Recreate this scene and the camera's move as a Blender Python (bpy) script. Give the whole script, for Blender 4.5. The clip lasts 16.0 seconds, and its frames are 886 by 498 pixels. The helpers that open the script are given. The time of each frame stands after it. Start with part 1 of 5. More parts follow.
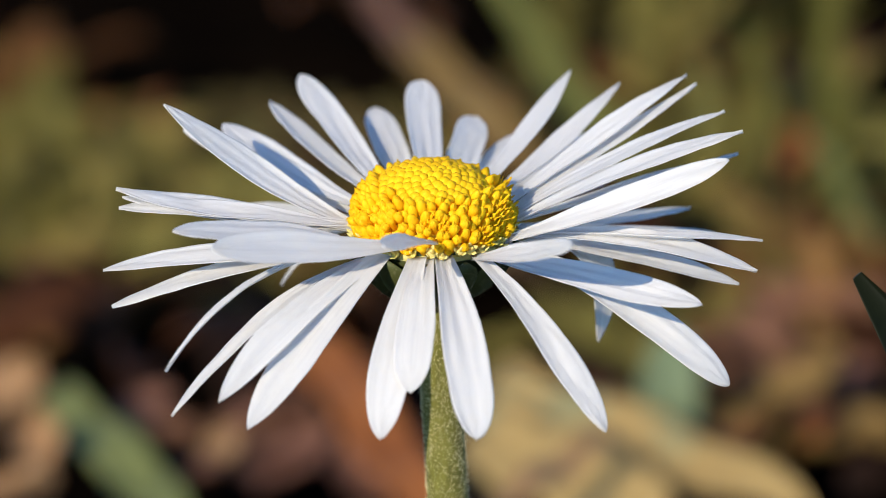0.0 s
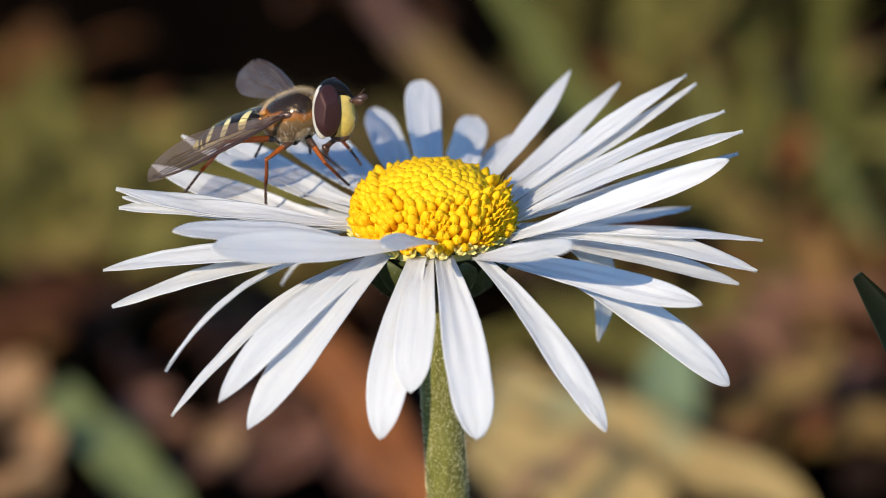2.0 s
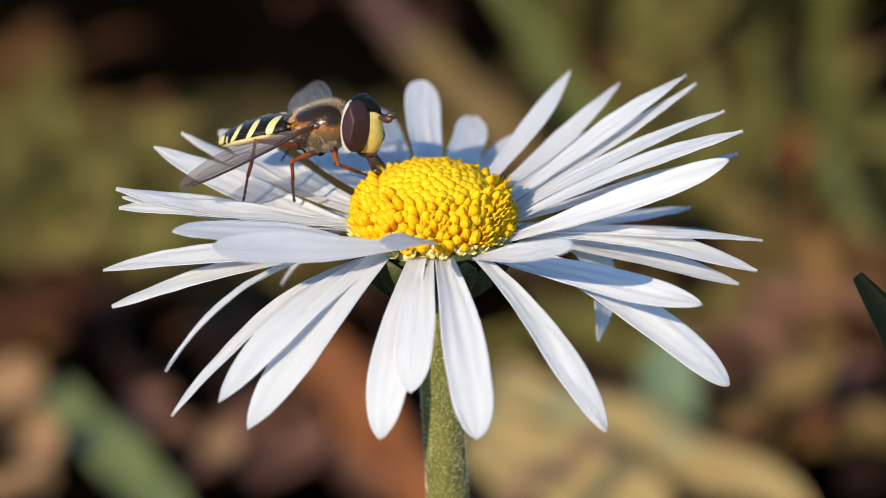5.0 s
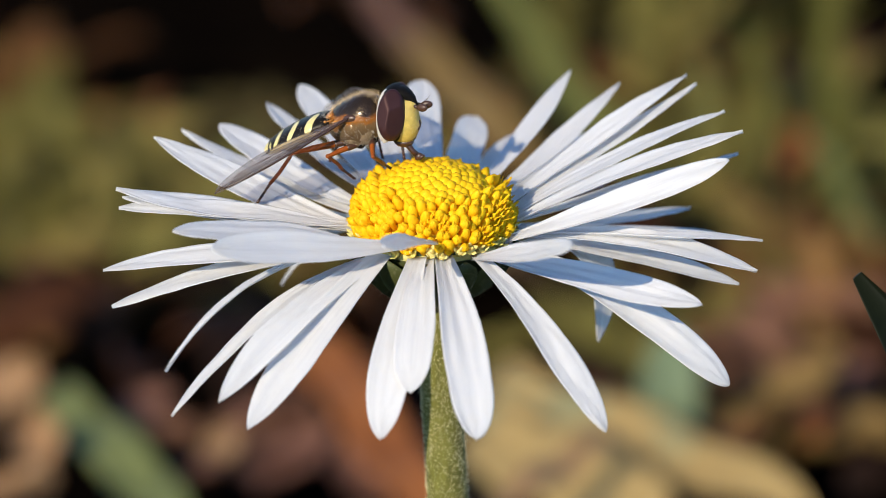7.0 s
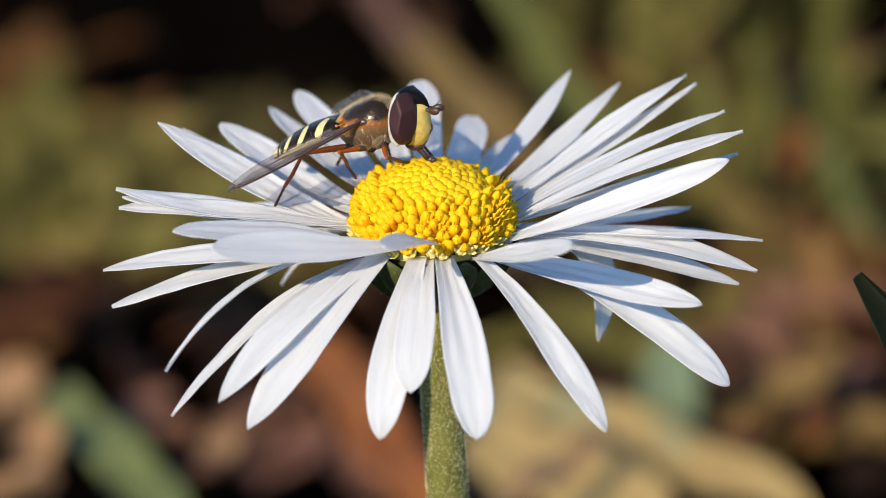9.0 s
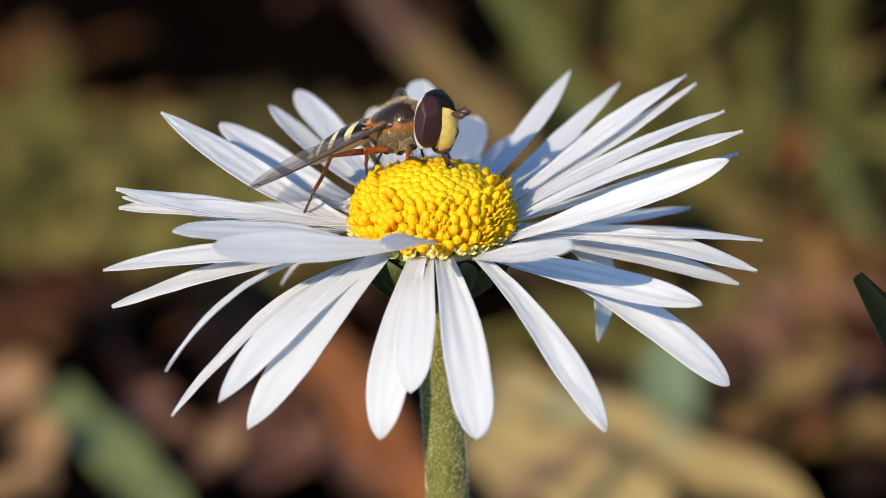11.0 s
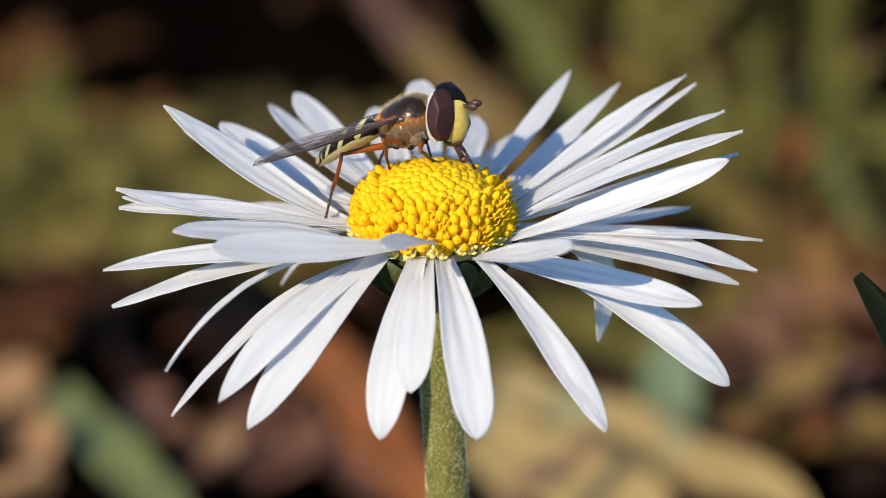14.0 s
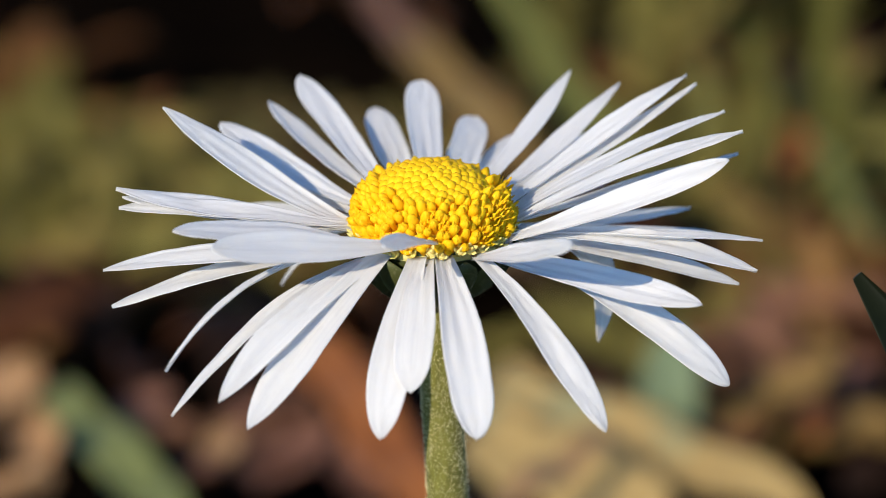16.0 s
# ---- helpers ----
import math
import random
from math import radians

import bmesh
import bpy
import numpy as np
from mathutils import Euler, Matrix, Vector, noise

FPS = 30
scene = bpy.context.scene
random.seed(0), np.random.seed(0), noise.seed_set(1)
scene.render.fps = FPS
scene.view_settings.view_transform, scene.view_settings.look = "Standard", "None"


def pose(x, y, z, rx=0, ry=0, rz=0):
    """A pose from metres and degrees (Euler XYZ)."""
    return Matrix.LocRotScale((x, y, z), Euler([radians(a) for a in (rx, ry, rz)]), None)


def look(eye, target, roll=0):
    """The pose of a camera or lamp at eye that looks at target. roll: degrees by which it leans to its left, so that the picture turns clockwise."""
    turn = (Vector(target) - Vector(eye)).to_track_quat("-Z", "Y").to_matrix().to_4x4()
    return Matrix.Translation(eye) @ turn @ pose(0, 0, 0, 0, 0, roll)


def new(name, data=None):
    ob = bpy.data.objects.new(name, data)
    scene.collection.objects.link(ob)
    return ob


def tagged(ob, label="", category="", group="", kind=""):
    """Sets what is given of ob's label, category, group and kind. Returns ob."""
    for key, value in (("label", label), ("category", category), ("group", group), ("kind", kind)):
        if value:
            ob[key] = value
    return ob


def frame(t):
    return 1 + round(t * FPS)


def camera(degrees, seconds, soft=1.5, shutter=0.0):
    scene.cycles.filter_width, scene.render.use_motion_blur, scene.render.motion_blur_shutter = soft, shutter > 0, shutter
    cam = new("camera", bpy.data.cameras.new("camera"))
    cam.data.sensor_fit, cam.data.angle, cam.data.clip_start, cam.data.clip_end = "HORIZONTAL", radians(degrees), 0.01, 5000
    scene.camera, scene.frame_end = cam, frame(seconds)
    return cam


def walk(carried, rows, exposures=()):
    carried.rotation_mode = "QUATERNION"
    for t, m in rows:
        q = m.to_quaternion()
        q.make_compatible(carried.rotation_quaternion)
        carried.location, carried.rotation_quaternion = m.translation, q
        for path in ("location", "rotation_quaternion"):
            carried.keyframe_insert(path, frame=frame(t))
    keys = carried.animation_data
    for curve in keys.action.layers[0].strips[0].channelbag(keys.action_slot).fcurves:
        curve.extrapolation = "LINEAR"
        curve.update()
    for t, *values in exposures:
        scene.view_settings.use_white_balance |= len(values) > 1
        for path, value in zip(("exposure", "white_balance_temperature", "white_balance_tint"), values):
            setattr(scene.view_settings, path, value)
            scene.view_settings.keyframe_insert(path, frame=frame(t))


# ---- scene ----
cam = camera(10.0, 16.0, soft=0.78, shutter=0.5)
cam.data.dof.use_dof = True
cam.data.dof.focus_distance = 0.2265
cam.data.dof.aperture_fstop = 46
TILT, FAR, HEAD = radians(20), 0.2286, 0.070      # view tilt, distance, height of the flower head
aim = Vector((0.00048, -0.00092 * math.sin(TILT), HEAD - 0.00092 * math.cos(TILT)))
eye_point = aim - FAR * Vector((0, math.cos(TILT), -math.sin(TILT)))
walk(cam, [(0, look(eye_point, aim)), (16, look(eye_point, aim))])

# ---- daylight ----
SUN_EL, SUN_AZ = radians(28), radians(238)        # towards the sun, azimuth counted from +x
world = bpy.data.worlds.new("sky")
scene.world = world
world.use_nodes = True
wn = world.node_tree.nodes
sky = wn.new("ShaderNodeTexSky")
sky.sky_type, sky.sun_disc = "NISHITA", False
sky.dust_density, sky.ozone_density = 0.0, 6.0
sky.sun_elevation, sky.sun_rotation = SUN_EL, radians(90) - SUN_AZ
world.node_tree.links.new(sky.outputs[0], wn["Background"].inputs[0])
wn["Background"].inputs[1].default_value = 0.15
sun = new("sun", bpy.data.lights.new("sun", "SUN"))
sun.data.energy, sun.data.angle, sun.data.color = 3.95, radians(0.5), (1.0, 0.862, 0.655)
to_sun = Vector((math.cos(SUN_EL) * math.cos(SUN_AZ), math.cos(SUN_EL) * math.sin(SUN_AZ), math.sin(SUN_EL)))
sun.matrix_world = look(to_sun * 3, (0, 0, 0))
scene.view_settings.exposure = 0.56
MM = 0.001


# ---- materials ----
class Mat:
    """A node material with a few short-hands."""

    def __init__(self, name, color, rough=0.5, metal=0.0, spec=0.5):
        self.m = bpy.data.materials.new(name)
        self.m.use_nodes = True
        self.n, self.l = self.m.node_tree.nodes, self.m.node_tree.links
        self.b = self.n["Principled BSDF"]
        self.set("Base Color", (*color, 1))
        self.set("Roughness", rough)
        self.set("Metallic", metal)
        self.set("Specular IOR Level", spec)
        self.height = None

    def set(self, key, value):
        self.b.inputs[key].default_value = value

    def coords(self, kind="Object", scale=(1, 1, 1)):
        tc, mp = self.n.new("ShaderNodeTexCoord"), self.n.new("ShaderNodeMapping")
        self.l.new(tc.outputs[kind], mp.inputs["Vector"])
        mp.inputs["Scale"].default_value = scale
        return mp.outputs[0]

    def noise(self, scale, detail=4, stretch=(1, 1, 1), kind="Object", rough=0.6):
        tx = self.n.new("ShaderNodeTexNoise")
        self.l.new(self.coords(kind, stretch), tx.inputs["Vector"])
        tx.inputs["Scale"].default_value, tx.inputs["Detail"].default_value = scale, detail
        tx.inputs["Roughness"].default_value = rough
        return tx.outputs["Fac"]

    def random(self):
        return self.n.new("ShaderNodeObjectInfo").outputs["Random"]

    def island(self):
        return self.n.new("ShaderNodeNewGeometry").outputs["Random Per Island"]

    def ramp(self, fac, *stops):
        r = self.n.new("ShaderNodeValToRGB")
        e = r.color_ramp.elements
        while len(e) < len(stops):
            e.new(0.5)
        for k, (p, c) in zip(e, stops):
            k.position, k.color = p, (*c, 1)
        self.l.new(fac, r.inputs[0])
        return r.outputs[0]

    def mix(self, fac, a, b, mode="MIX"):
        x = self.n.new("ShaderNodeMix")
        x.data_type, x.blend_type = "RGBA", mode
        for key, v in ((0, fac), (6, a), (7, b)):
            if hasattr(v, "links"):
                self.l.new(v, x.inputs[key])
            else:
                x.inputs[key].default_value = v if key == 0 else (*v, 1)
        return x.outputs[2]

    def color(self, socket):
        self.l.new(socket, self.b.inputs["Base Color"])
        return self

    def rough(self, fac, lo, hi):
        m = self.n.new("ShaderNodeMapRange")
        m.inputs[3].default_value, m.inputs[4].default_value = lo, hi
        self.l.new(fac, m.inputs[0])
        self.l.new(m.outputs[0], self.b.inputs["Roughness"])

    def bump(self, fac, dist, strength=1.0):
        k = self.n.new("ShaderNodeBump")
        k.inputs["Distance"].default_value, k.inputs["Strength"].default_value = dist, strength
        self.l.new(fac, k.inputs["Height"])
        if self.height:
            self.l.new(self.height, k.inputs["Normal"])
        self.height = k.outputs[0]
        self.l.new(self.height, self.b.inputs["Normal"])

    def translucent(self, share, color_socket=None, color=(0.8, 0.8, 0.8)):
        tr, mx = self.n.new("ShaderNodeBsdfTranslucent"), self.n.new("ShaderNodeMixShader")
        if color_socket:
            self.l.new(color_socket, tr.inputs["Color"])
        else:
            tr.inputs["Color"].default_value = (*color, 1)
        mx.inputs[0].default_value = share
        self.l.new(self.b.outputs[0], mx.inputs[1])
        self.l.new(tr.outputs[0], mx.inputs[2])
        self.l.new(mx.outputs[0], self.n["Material Output"].inputs[0])


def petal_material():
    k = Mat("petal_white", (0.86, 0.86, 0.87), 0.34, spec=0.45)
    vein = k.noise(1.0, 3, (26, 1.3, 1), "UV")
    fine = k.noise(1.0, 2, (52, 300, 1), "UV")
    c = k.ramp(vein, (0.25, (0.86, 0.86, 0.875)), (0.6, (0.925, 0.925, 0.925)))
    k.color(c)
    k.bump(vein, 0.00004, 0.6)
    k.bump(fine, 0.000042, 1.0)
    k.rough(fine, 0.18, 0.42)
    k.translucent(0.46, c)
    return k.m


def floret_material(name, lo, hi):
    k = Mat(name, hi, 0.45, spec=0.12)
    c = k.ramp(k.random(), (0.0, lo), (1.0, hi))
    c = k.mix(k.noise(2500, 3), c, hi)
    k.color(c)
    k.bump(k.noise(9000, 2), 0.00002, 0.5)
    k.translucent(0.38, c)
    return k.m


def plant_material(name, lo, hi, scale=900, rough=0.55, share=0.2, stretch=(1, 1, 1), dist=0.00005, spec=0.12):
    k = Mat(name, hi, rough, spec=spec)
    n1, n2 = k.noise(scale, 4, stretch), k.noise(scale * 0.17, 3)
    c = k.mix(k.ramp(n2, (0.35, (0, 0, 0)), (0.65, (1, 1, 1))), k.ramp(n1, (0.3, lo), (0.7, hi)), [a * 0.75 for a in hi])
    k.color(c)
    k.bump(n1, dist, 0.6)
    if share:
        k.translucent(share, c)
    return k.m


def plain(name, color, rough, vary=0.25, scale=3000, spec=0.5, metal=0.0, dist=0.00002, coat=0.0):
    k = Mat(name, color, rough, metal, spec)
    n = k.noise(scale, 4)
    k.color(k.ramp(n, (0.3, [a * (1 - vary) for a in color]), (0.7, [min(1, a * (1 + vary)) for a in color])))
    k.bump(n, dist, 0.6)
    if coat:
        k.set("Coat Weight", coat)
        k.set("Coat Roughness", 0.12)
    return k.m


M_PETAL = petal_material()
M_BUD = floret_material("floret_bud_yellow", (0.975, 0.60, 0.010), (0.985, 0.71, 0.017))
M_OPEN = floret_material("floret_open_yellow", (0.965, 0.545, 0.008), (0.985, 0.68, 0.015))
M_RIM = floret_material("floret_pale_yellow", (0.80, 0.68, 0.14), (0.88, 0.79, 0.34))
M_DISC = plain("disc_yellow", (0.92, 0.56, 0.010), 0.7)
M_BRACT = plant_material("bract_green", (0.05, 0.06, 0.02), (0.11, 0.125, 0.04), 1500, spec=0.3)
M_STEM = plant_material("stem_green", (0.06, 0.062, 0.012), (0.19, 0.185, 0.040), 2600, 0.5, 0.0, (1, 1, 0.25), spec=0.3)
M_HAIR = plain("pale_hair", (0.70, 0.65, 0.40), 0.4, 0.1)
# Soil painted nearly black: the shade behind the flower is put into its colour.
M_SHADED_SOIL = plant_material("soil", (0.0012, 0.0008, 0.0006), (0.0045, 0.003, 0.002), 180, 0.95, 0.0, dist=0.002, spec=0.0)
M_OLIVE = plant_material("grass_olive", (0.085, 0.085, 0.018), (0.17, 0.165, 0.04), 260, 0.5, 0.3, (1, 1, 0.2))
M_TEAL = plant_material("grass_blue_green", (0.11, 0.15, 0.085), (0.22, 0.29, 0.17), 260, 0.5, 0.25, (1, 1, 0.2))
M_LIGHT = plant_material("grass_light_green", (0.11, 0.13, 0.042), (0.22, 0.25, 0.095), 260, 0.5, 0.3, (1, 1, 0.2))
M_STRAW = plant_material("dry_straw", (0.28, 0.13, 0.045), (0.48, 0.27, 0.10), 240, 0.6, 0.3, (1, 1, 0.3))
M_PALE = plant_material("dry_yellow", (0.36, 0.24, 0.09), (0.52, 0.37, 0.15), 240, 0.6, 0.3, (1, 1, 0.3))
M_RUST = plant_material("dry_rust", (0.17, 0.05, 0.015), (0.40, 0.145, 0.045), 200, 0.6, 0.25)
M_UMBER = plant_material("dry_umber", (0.07, 0.032, 0.018), (0.24, 0.12, 0.072), 200, 0.7, 0.15)
M_TAN = plant_material("dry_tan", (0.14, 0.085, 0.028), (0.27, 0.175, 0.062), 220, 0.6, 0.25)


def scrap_material(name, *stops):
    k = Mat(name, stops[-1][1], 0.75, spec=0.08)
    c = k.mix(k.noise(300, 4), k.ramp(k.island(), *stops), stops[0][1])
    k.color(c)
    k.bump(k.noise(500, 4), 0.0003, 0.6)
    k.translucent(0.2, c)
    return k.m


M_SCRAP = scrap_material("leaf_scraps", (0.0, (0.012, 0.006, 0.004)), (0.45, (0.055, 0.020, 0.009)), (0.75, (0.17, 0.06, 0.022)), (0.9, (0.30, 0.125, 0.05)), (1.0, (0.44, 0.27, 0.14)))
M_HAY = scrap_material("dead_grass", (0.0, (0.05, 0.024, 0.010)), (0.4, (0.14, 0.065, 0.022)), (0.7, (0.28, 0.13, 0.042)), (0.9, (0.36, 0.22, 0.08)), (1.0, (0.18, 0.15, 0.03)))
M_TURF = scrap_material("turf", (0.0, (0.08, 0.068, 0.016)), (0.45, (0.158, 0.147, 0.044)), (0.8, (0.22, 0.207, 0.065)), (1.0, (0.26, 0.18, 0.06)))
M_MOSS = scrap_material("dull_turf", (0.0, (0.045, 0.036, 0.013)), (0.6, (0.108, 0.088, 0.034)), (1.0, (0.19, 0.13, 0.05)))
# A brighter copy of grass_olive, with sunlight put into its colour.
M_SUNGRASS = plant_material("grass_painted_sun", (0.13, 0.14, 0.035), (0.23, 0.235, 0.07), 260, 0.5, 0.3, (1, 1, 0.2))
M_PEACH = plant_material("dry_peach", (0.26, 0.145, 0.07), (0.43, 0.265, 0.14), 220, 0.6, 0.25)
M_REDDISH = plant_material("dry_reddish", (0.07, 0.03, 0.022), (0.22, 0.11, 0.08), 200, 0.7, 0.15)
M_FADED = plant_material("faded_leaf", (0.20, 0.195, 0.10), (0.36, 0.335, 0.175), 120, 0.6, 0.25)
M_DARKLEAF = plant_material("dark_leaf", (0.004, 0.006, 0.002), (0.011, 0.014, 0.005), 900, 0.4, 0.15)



def thorax_material():
    """Bronze above, an amber band under the wings, grey-brown flanks."""
    k = Mat("thorax_bronze", (0.07, 0.04, 0.015), 0.28, spec=0.22)
    xyz, add = k.n.new("ShaderNodeSeparateXYZ"), k.n.new("ShaderNodeMath")
    k.l.new(k.coords("Object", (400, 400, 400)), xyz.inputs[0])
    add.operation, add.inputs[1].default_value = "ADD", 0.23
    k.l.new(xyz.outputs[2], add.inputs[0])
    jag = k.n.new("ShaderNodeMath")
    jag.operation, jag.inputs[2].default_value = "MULTIPLY_ADD", 0.0
    n = k.noise(1400, 4)
    jag.inputs[1].default_value = 0.55
    k.l.new(n, jag.inputs[0])
    k.l.new(add.outputs[0], jag.inputs[2])
    c = k.ramp(jag.outputs[0], (0.05, (0.05, 0.038, 0.025)), (0.40, (0.13, 0.085, 0.042)), (0.50, (0.22, 0.085, 0.015)), (0.60, (0.20, 0.072, 0.012)), (0.67, (0.022, 0.013, 0.007)), (1.0, (0.012, 0.009, 0.006)))
    k.color(c)
    k.bump(n, 0.00004, 0.7)
    k.bump(k.noise(5500, 2), 0.00003, 1.0)
    k.set("Coat Weight", 0.35)
    k.set("Coat Roughness", 0.10)
    k.set("Coat Tint", (1.0, 0.85, 0.66, 1))
    k.set("Specular Tint", (1.0, 0.82, 0.6, 1))
    return k.m


M_THORAX = thorax_material()
M_PLATE = plain("flank_grey", (0.17, 0.12, 0.065), 0.30, 0.75, 2600, coat=0.35)
M_SHIELD = plain("scutellum_amber", (0.40, 0.17, 0.03), 0.3, 0.4, 1500, coat=0.3)
M_CROWN = plain("crown_black", (0.006, 0.005, 0.004), 0.6, 0.4, 1500, spec=0.1)
M_BLACK = plain("abdomen_black", (0.009, 0.007, 0.005), 0.38, 0.3, spec=0.13)
M_BAND = plain("band_yellow", (0.65, 0.55, 0.22), 0.32, 0.12, coat=0.3)
M_BELLY = plain("belly_yellow", (0.66, 0.53, 0.24), 0.4, 0.15)
M_FACE = plain("face_yellow", (0.50, 0.37, 0.085), 0.35, 0.2, coat=0.2)
M_LEG = plain("leg_orange", (0.25, 0.058, 0.006), 0.35, 0.3, spec=0.3)
M_SHIN = plain("shin_brown", (0.155, 0.036, 0.007), 0.32, 0.4, spec=0.4)
M_DARKLEG = plain("leg_dark", (0.05, 0.022, 0.012), 0.35, 0.3)
M_ANT = plain("antenna_brown", (0.05, 0.021, 0.012), 0.45, 0.25)
M_GOLDHAIR = plain("golden_hair", (0.60, 0.50, 0.31), 0.4, 0.15)
M_FINEHAIR = plain("fine_pale_hair", (0.78, 0.56, 0.29), 0.35, 0.1)
M_RIMWHITE = plain("eye_rim_silver", (0.50, 0.47, 0.41), 0.45, 0.3, 6000)
M_WHITEHAIR = plain("white_hair", (0.66, 0.62, 0.53), 0.5, 0.1)


def eye_material():
    k = Mat("eye_maroon", (0.02, 0.006, 0.006), 0.58, spec=0.55)
    v = k.n.new("ShaderNodeTexVoronoi")
    k.l.new(k.coords("Object"), v.inputs["Vector"])
    v.inputs["Scale"].default_value = 22000
    k.color(k.ramp(k.noise(1200, 2), (0.3, (0.018, 0.005, 0.006)), (0.7, (0.028, 0.009, 0.009))))
    k.bump(v.outputs["Distance"], 0.00001, 0.4)
    k.set("Specular Tint", (1.0, 0.66, 0.62, 1))
    return k.m


def wing_material():
    k = Mat("wing_membrane", (0.3, 0.25, 0.22), 0.26, spec=0.4)
    c = k.ramp(k.noise(900, 3), (0.3, (0.12, 0.085, 0.07)), (0.7, (0.24, 0.19, 0.17)))
    k.color(c)
    k.bump(k.noise(1600, 3, (1, 4, 1)), 0.00006, 0.8)
    clear, mx = k.n.new("ShaderNodeBsdfTransparent"), k.n.new("ShaderNodeMixShader")
    clear.inputs[0].default_value = (0.93, 0.90, 0.88, 1)
    mx.inputs[0].default_value = 0.28
    k.l.new(clear.outputs[0], mx.inputs[1])
    k.l.new(k.b.outputs[0], mx.inputs[2])
    k.l.new(mx.outputs[0], k.n["Material Output"].inputs[0])
    return k.m


M_EYE, M_WING = eye_material(), wing_material()
M_VEIN = plain("wing_vein", (0.04, 0.018, 0.009), 0.35, 0.2)


# ---- building helpers ----
def mesh_ob(name, verts, faces, material, parent=None, label="", smooth=True, uvs=None):
    me = bpy.data.meshes.new(name)
    me.from_pydata([tuple(v) for v in verts], [], faces)
    if uvs:
        lay = me.uv_layers.new(name="UVMap")
        for lp in me.loops:
            lay.data[lp.index].uv = uvs[lp.vertex_index]
    me.materials.append(material)
    if smooth:
        me.shade_smooth()
    ob = new(name, me)
    ob.parent = parent
    if label:
        tagged(ob, label)
    return ob


def loft(rings, n=20, cap=True):
    """rings: (centre, side, up) vectors of ellipses. Returns verts, faces."""
    vs, fs = [], []
    for c, s, u in rings:
        for i in range(n):
            a = 2 * math.pi * i / n
            vs.append(Vector(c) + Vector(s) * math.cos(a) + Vector(u) * math.sin(a))
    for j in range(len(rings) - 1):
        for i in range(n):
            k = (i + 1) % n
            fs.append((j * n + i, j * n + k, (j + 1) * n + k, (j + 1) * n + i))
    if cap:
        vs.append(Vector(rings[0][0]))
        vs.append(Vector(rings[-1][0]))
        a, b, e = len(vs) - 2, len(vs) - 1, (len(rings) - 1) * n
        for i in range(n):
            k = (i + 1) % n
            fs += [(a, k, i), (b, e + i, e + k)]
    return vs, fs


def tube(points, radii, n=10):
    pts = [Vector(p) for p in points]
    rings = []
    for i, p in enumerate(pts):
        d = (pts[min(i + 1, len(pts) - 1)] - pts[max(i - 1, 0)]).normalized()
        ref = Vector((0, 0, 1)) if abs(d.z) < 0.9 else Vector((0, 1, 0))
        s = d.cross(ref).normalized()
        u = s.cross(d)
        rings.append((p, s * radii[i], u * radii[i]))
    return loft(rings, n)


def ellipsoid(c, r, nu=24, nv=16, rough=0.0):
    rings = []
    for j in range(1, nv):
        a = math.pi * j / nv
        k = 1 + rough * noise.noise(Vector((j * 0.9, r[0] * 1e3, 0)))
        rings.append(((c[0] - r[0] * math.cos(a), c[1], c[2]), (0, -r[1] * math.sin(a) * k, 0), (0, 0, r[2] * math.sin(a) * k)))
    rings.insert(0, ((c[0] - r[0], c[1], c[2]), (0, 1e-9, 0), (0, 0, 1e-9)))
    rings.append(((c[0] + r[0], c[1], c[2]), (0, 1e-9, 0), (0, 0, 1e-9)))
    return loft(rings, nu, cap=False)


def join(*pieces):
    vs, fs = [], []
    for v, f in pieces:
        o = len(vs)
        vs += list(v)
        fs += [tuple(i + o for i in q) for q in f]
    return vs, fs


def hairs(roots, length, width, bend=0.3, rng=None):
    """Thin tapering spikes; roots: (point, direction)."""
    vs, fs = [], []
    for p, d in roots:
        d = Vector(d).normalized()
        s = d.orthogonal().normalized()
        s = Matrix.Rotation(rng.uniform(0, 6.28), 3, d) @ s
        t = d.cross(s)
        l = length * rng.uniform(0.6, 1.25)
        o = len(vs)
        for a in range(3):
            q = s * math.cos(a * 2.094) + t * math.sin(a * 2.094)
            vs.append(Vector(p) + q * width)
        mid = Vector(p) + d * l * 0.55 + s * l * bend * 0.25
        for a in range(3):
            q = s * math.cos(a * 2.094) + t * math.sin(a * 2.094)
            vs.append(mid + q * width * 0.7)
        vs.append(Vector(p) + d * l + s * l * bend)
        for a in range(3):
            b = (a + 1) % 3
            fs += [(o + a, o + b, o + 3 + b, o + 3 + a), (o + 3 + a, o + 3 + b, o + 6)]
    return vs, fs


def empty(name, label, category, group="", at=(0, 0, 0)):
    ob = new(name)
    ob.location = at
    ob.empty_display_size = 0.002
    return tagged(ob, label, category, group)


# ---- ground ----
def ground():
    def axis(near, far):
        a = list(np.arange(-near, near + 1e-9, near / 40))
        k = near
        while k < far:
            k *= 1.6
            a = [-k] + a + [k]
        return a
    xs, ys = axis(0.20, 300), [y + 0.16 for y in axis(0.20, 300)]
    vs = []
    for y in ys:
        for x in xs:
            r = math.hypot(x, y)
            h = 0.006 * noise.noise(Vector((x * 22, y * 22, 0.3))) + 0.003 * noise.noise(Vector((x * 70, y * 70, 4)))
            vs.append((x, y, (h if r < 1 else 0) - 0.004))
    n = len(xs)
    fs = [(j * n + i, j * n + i + 1, (j + 1) * n + i + 1, (j + 1) * n + i) for j in range(len(ys) - 1) for i in range(n - 1)]
    tagged(mesh_ob("ground", vs, fs, M_SHADED_SOIL), "bare soil under grass and dead leaves, shade painted into its colour", "ground", kind="structure")


ground()


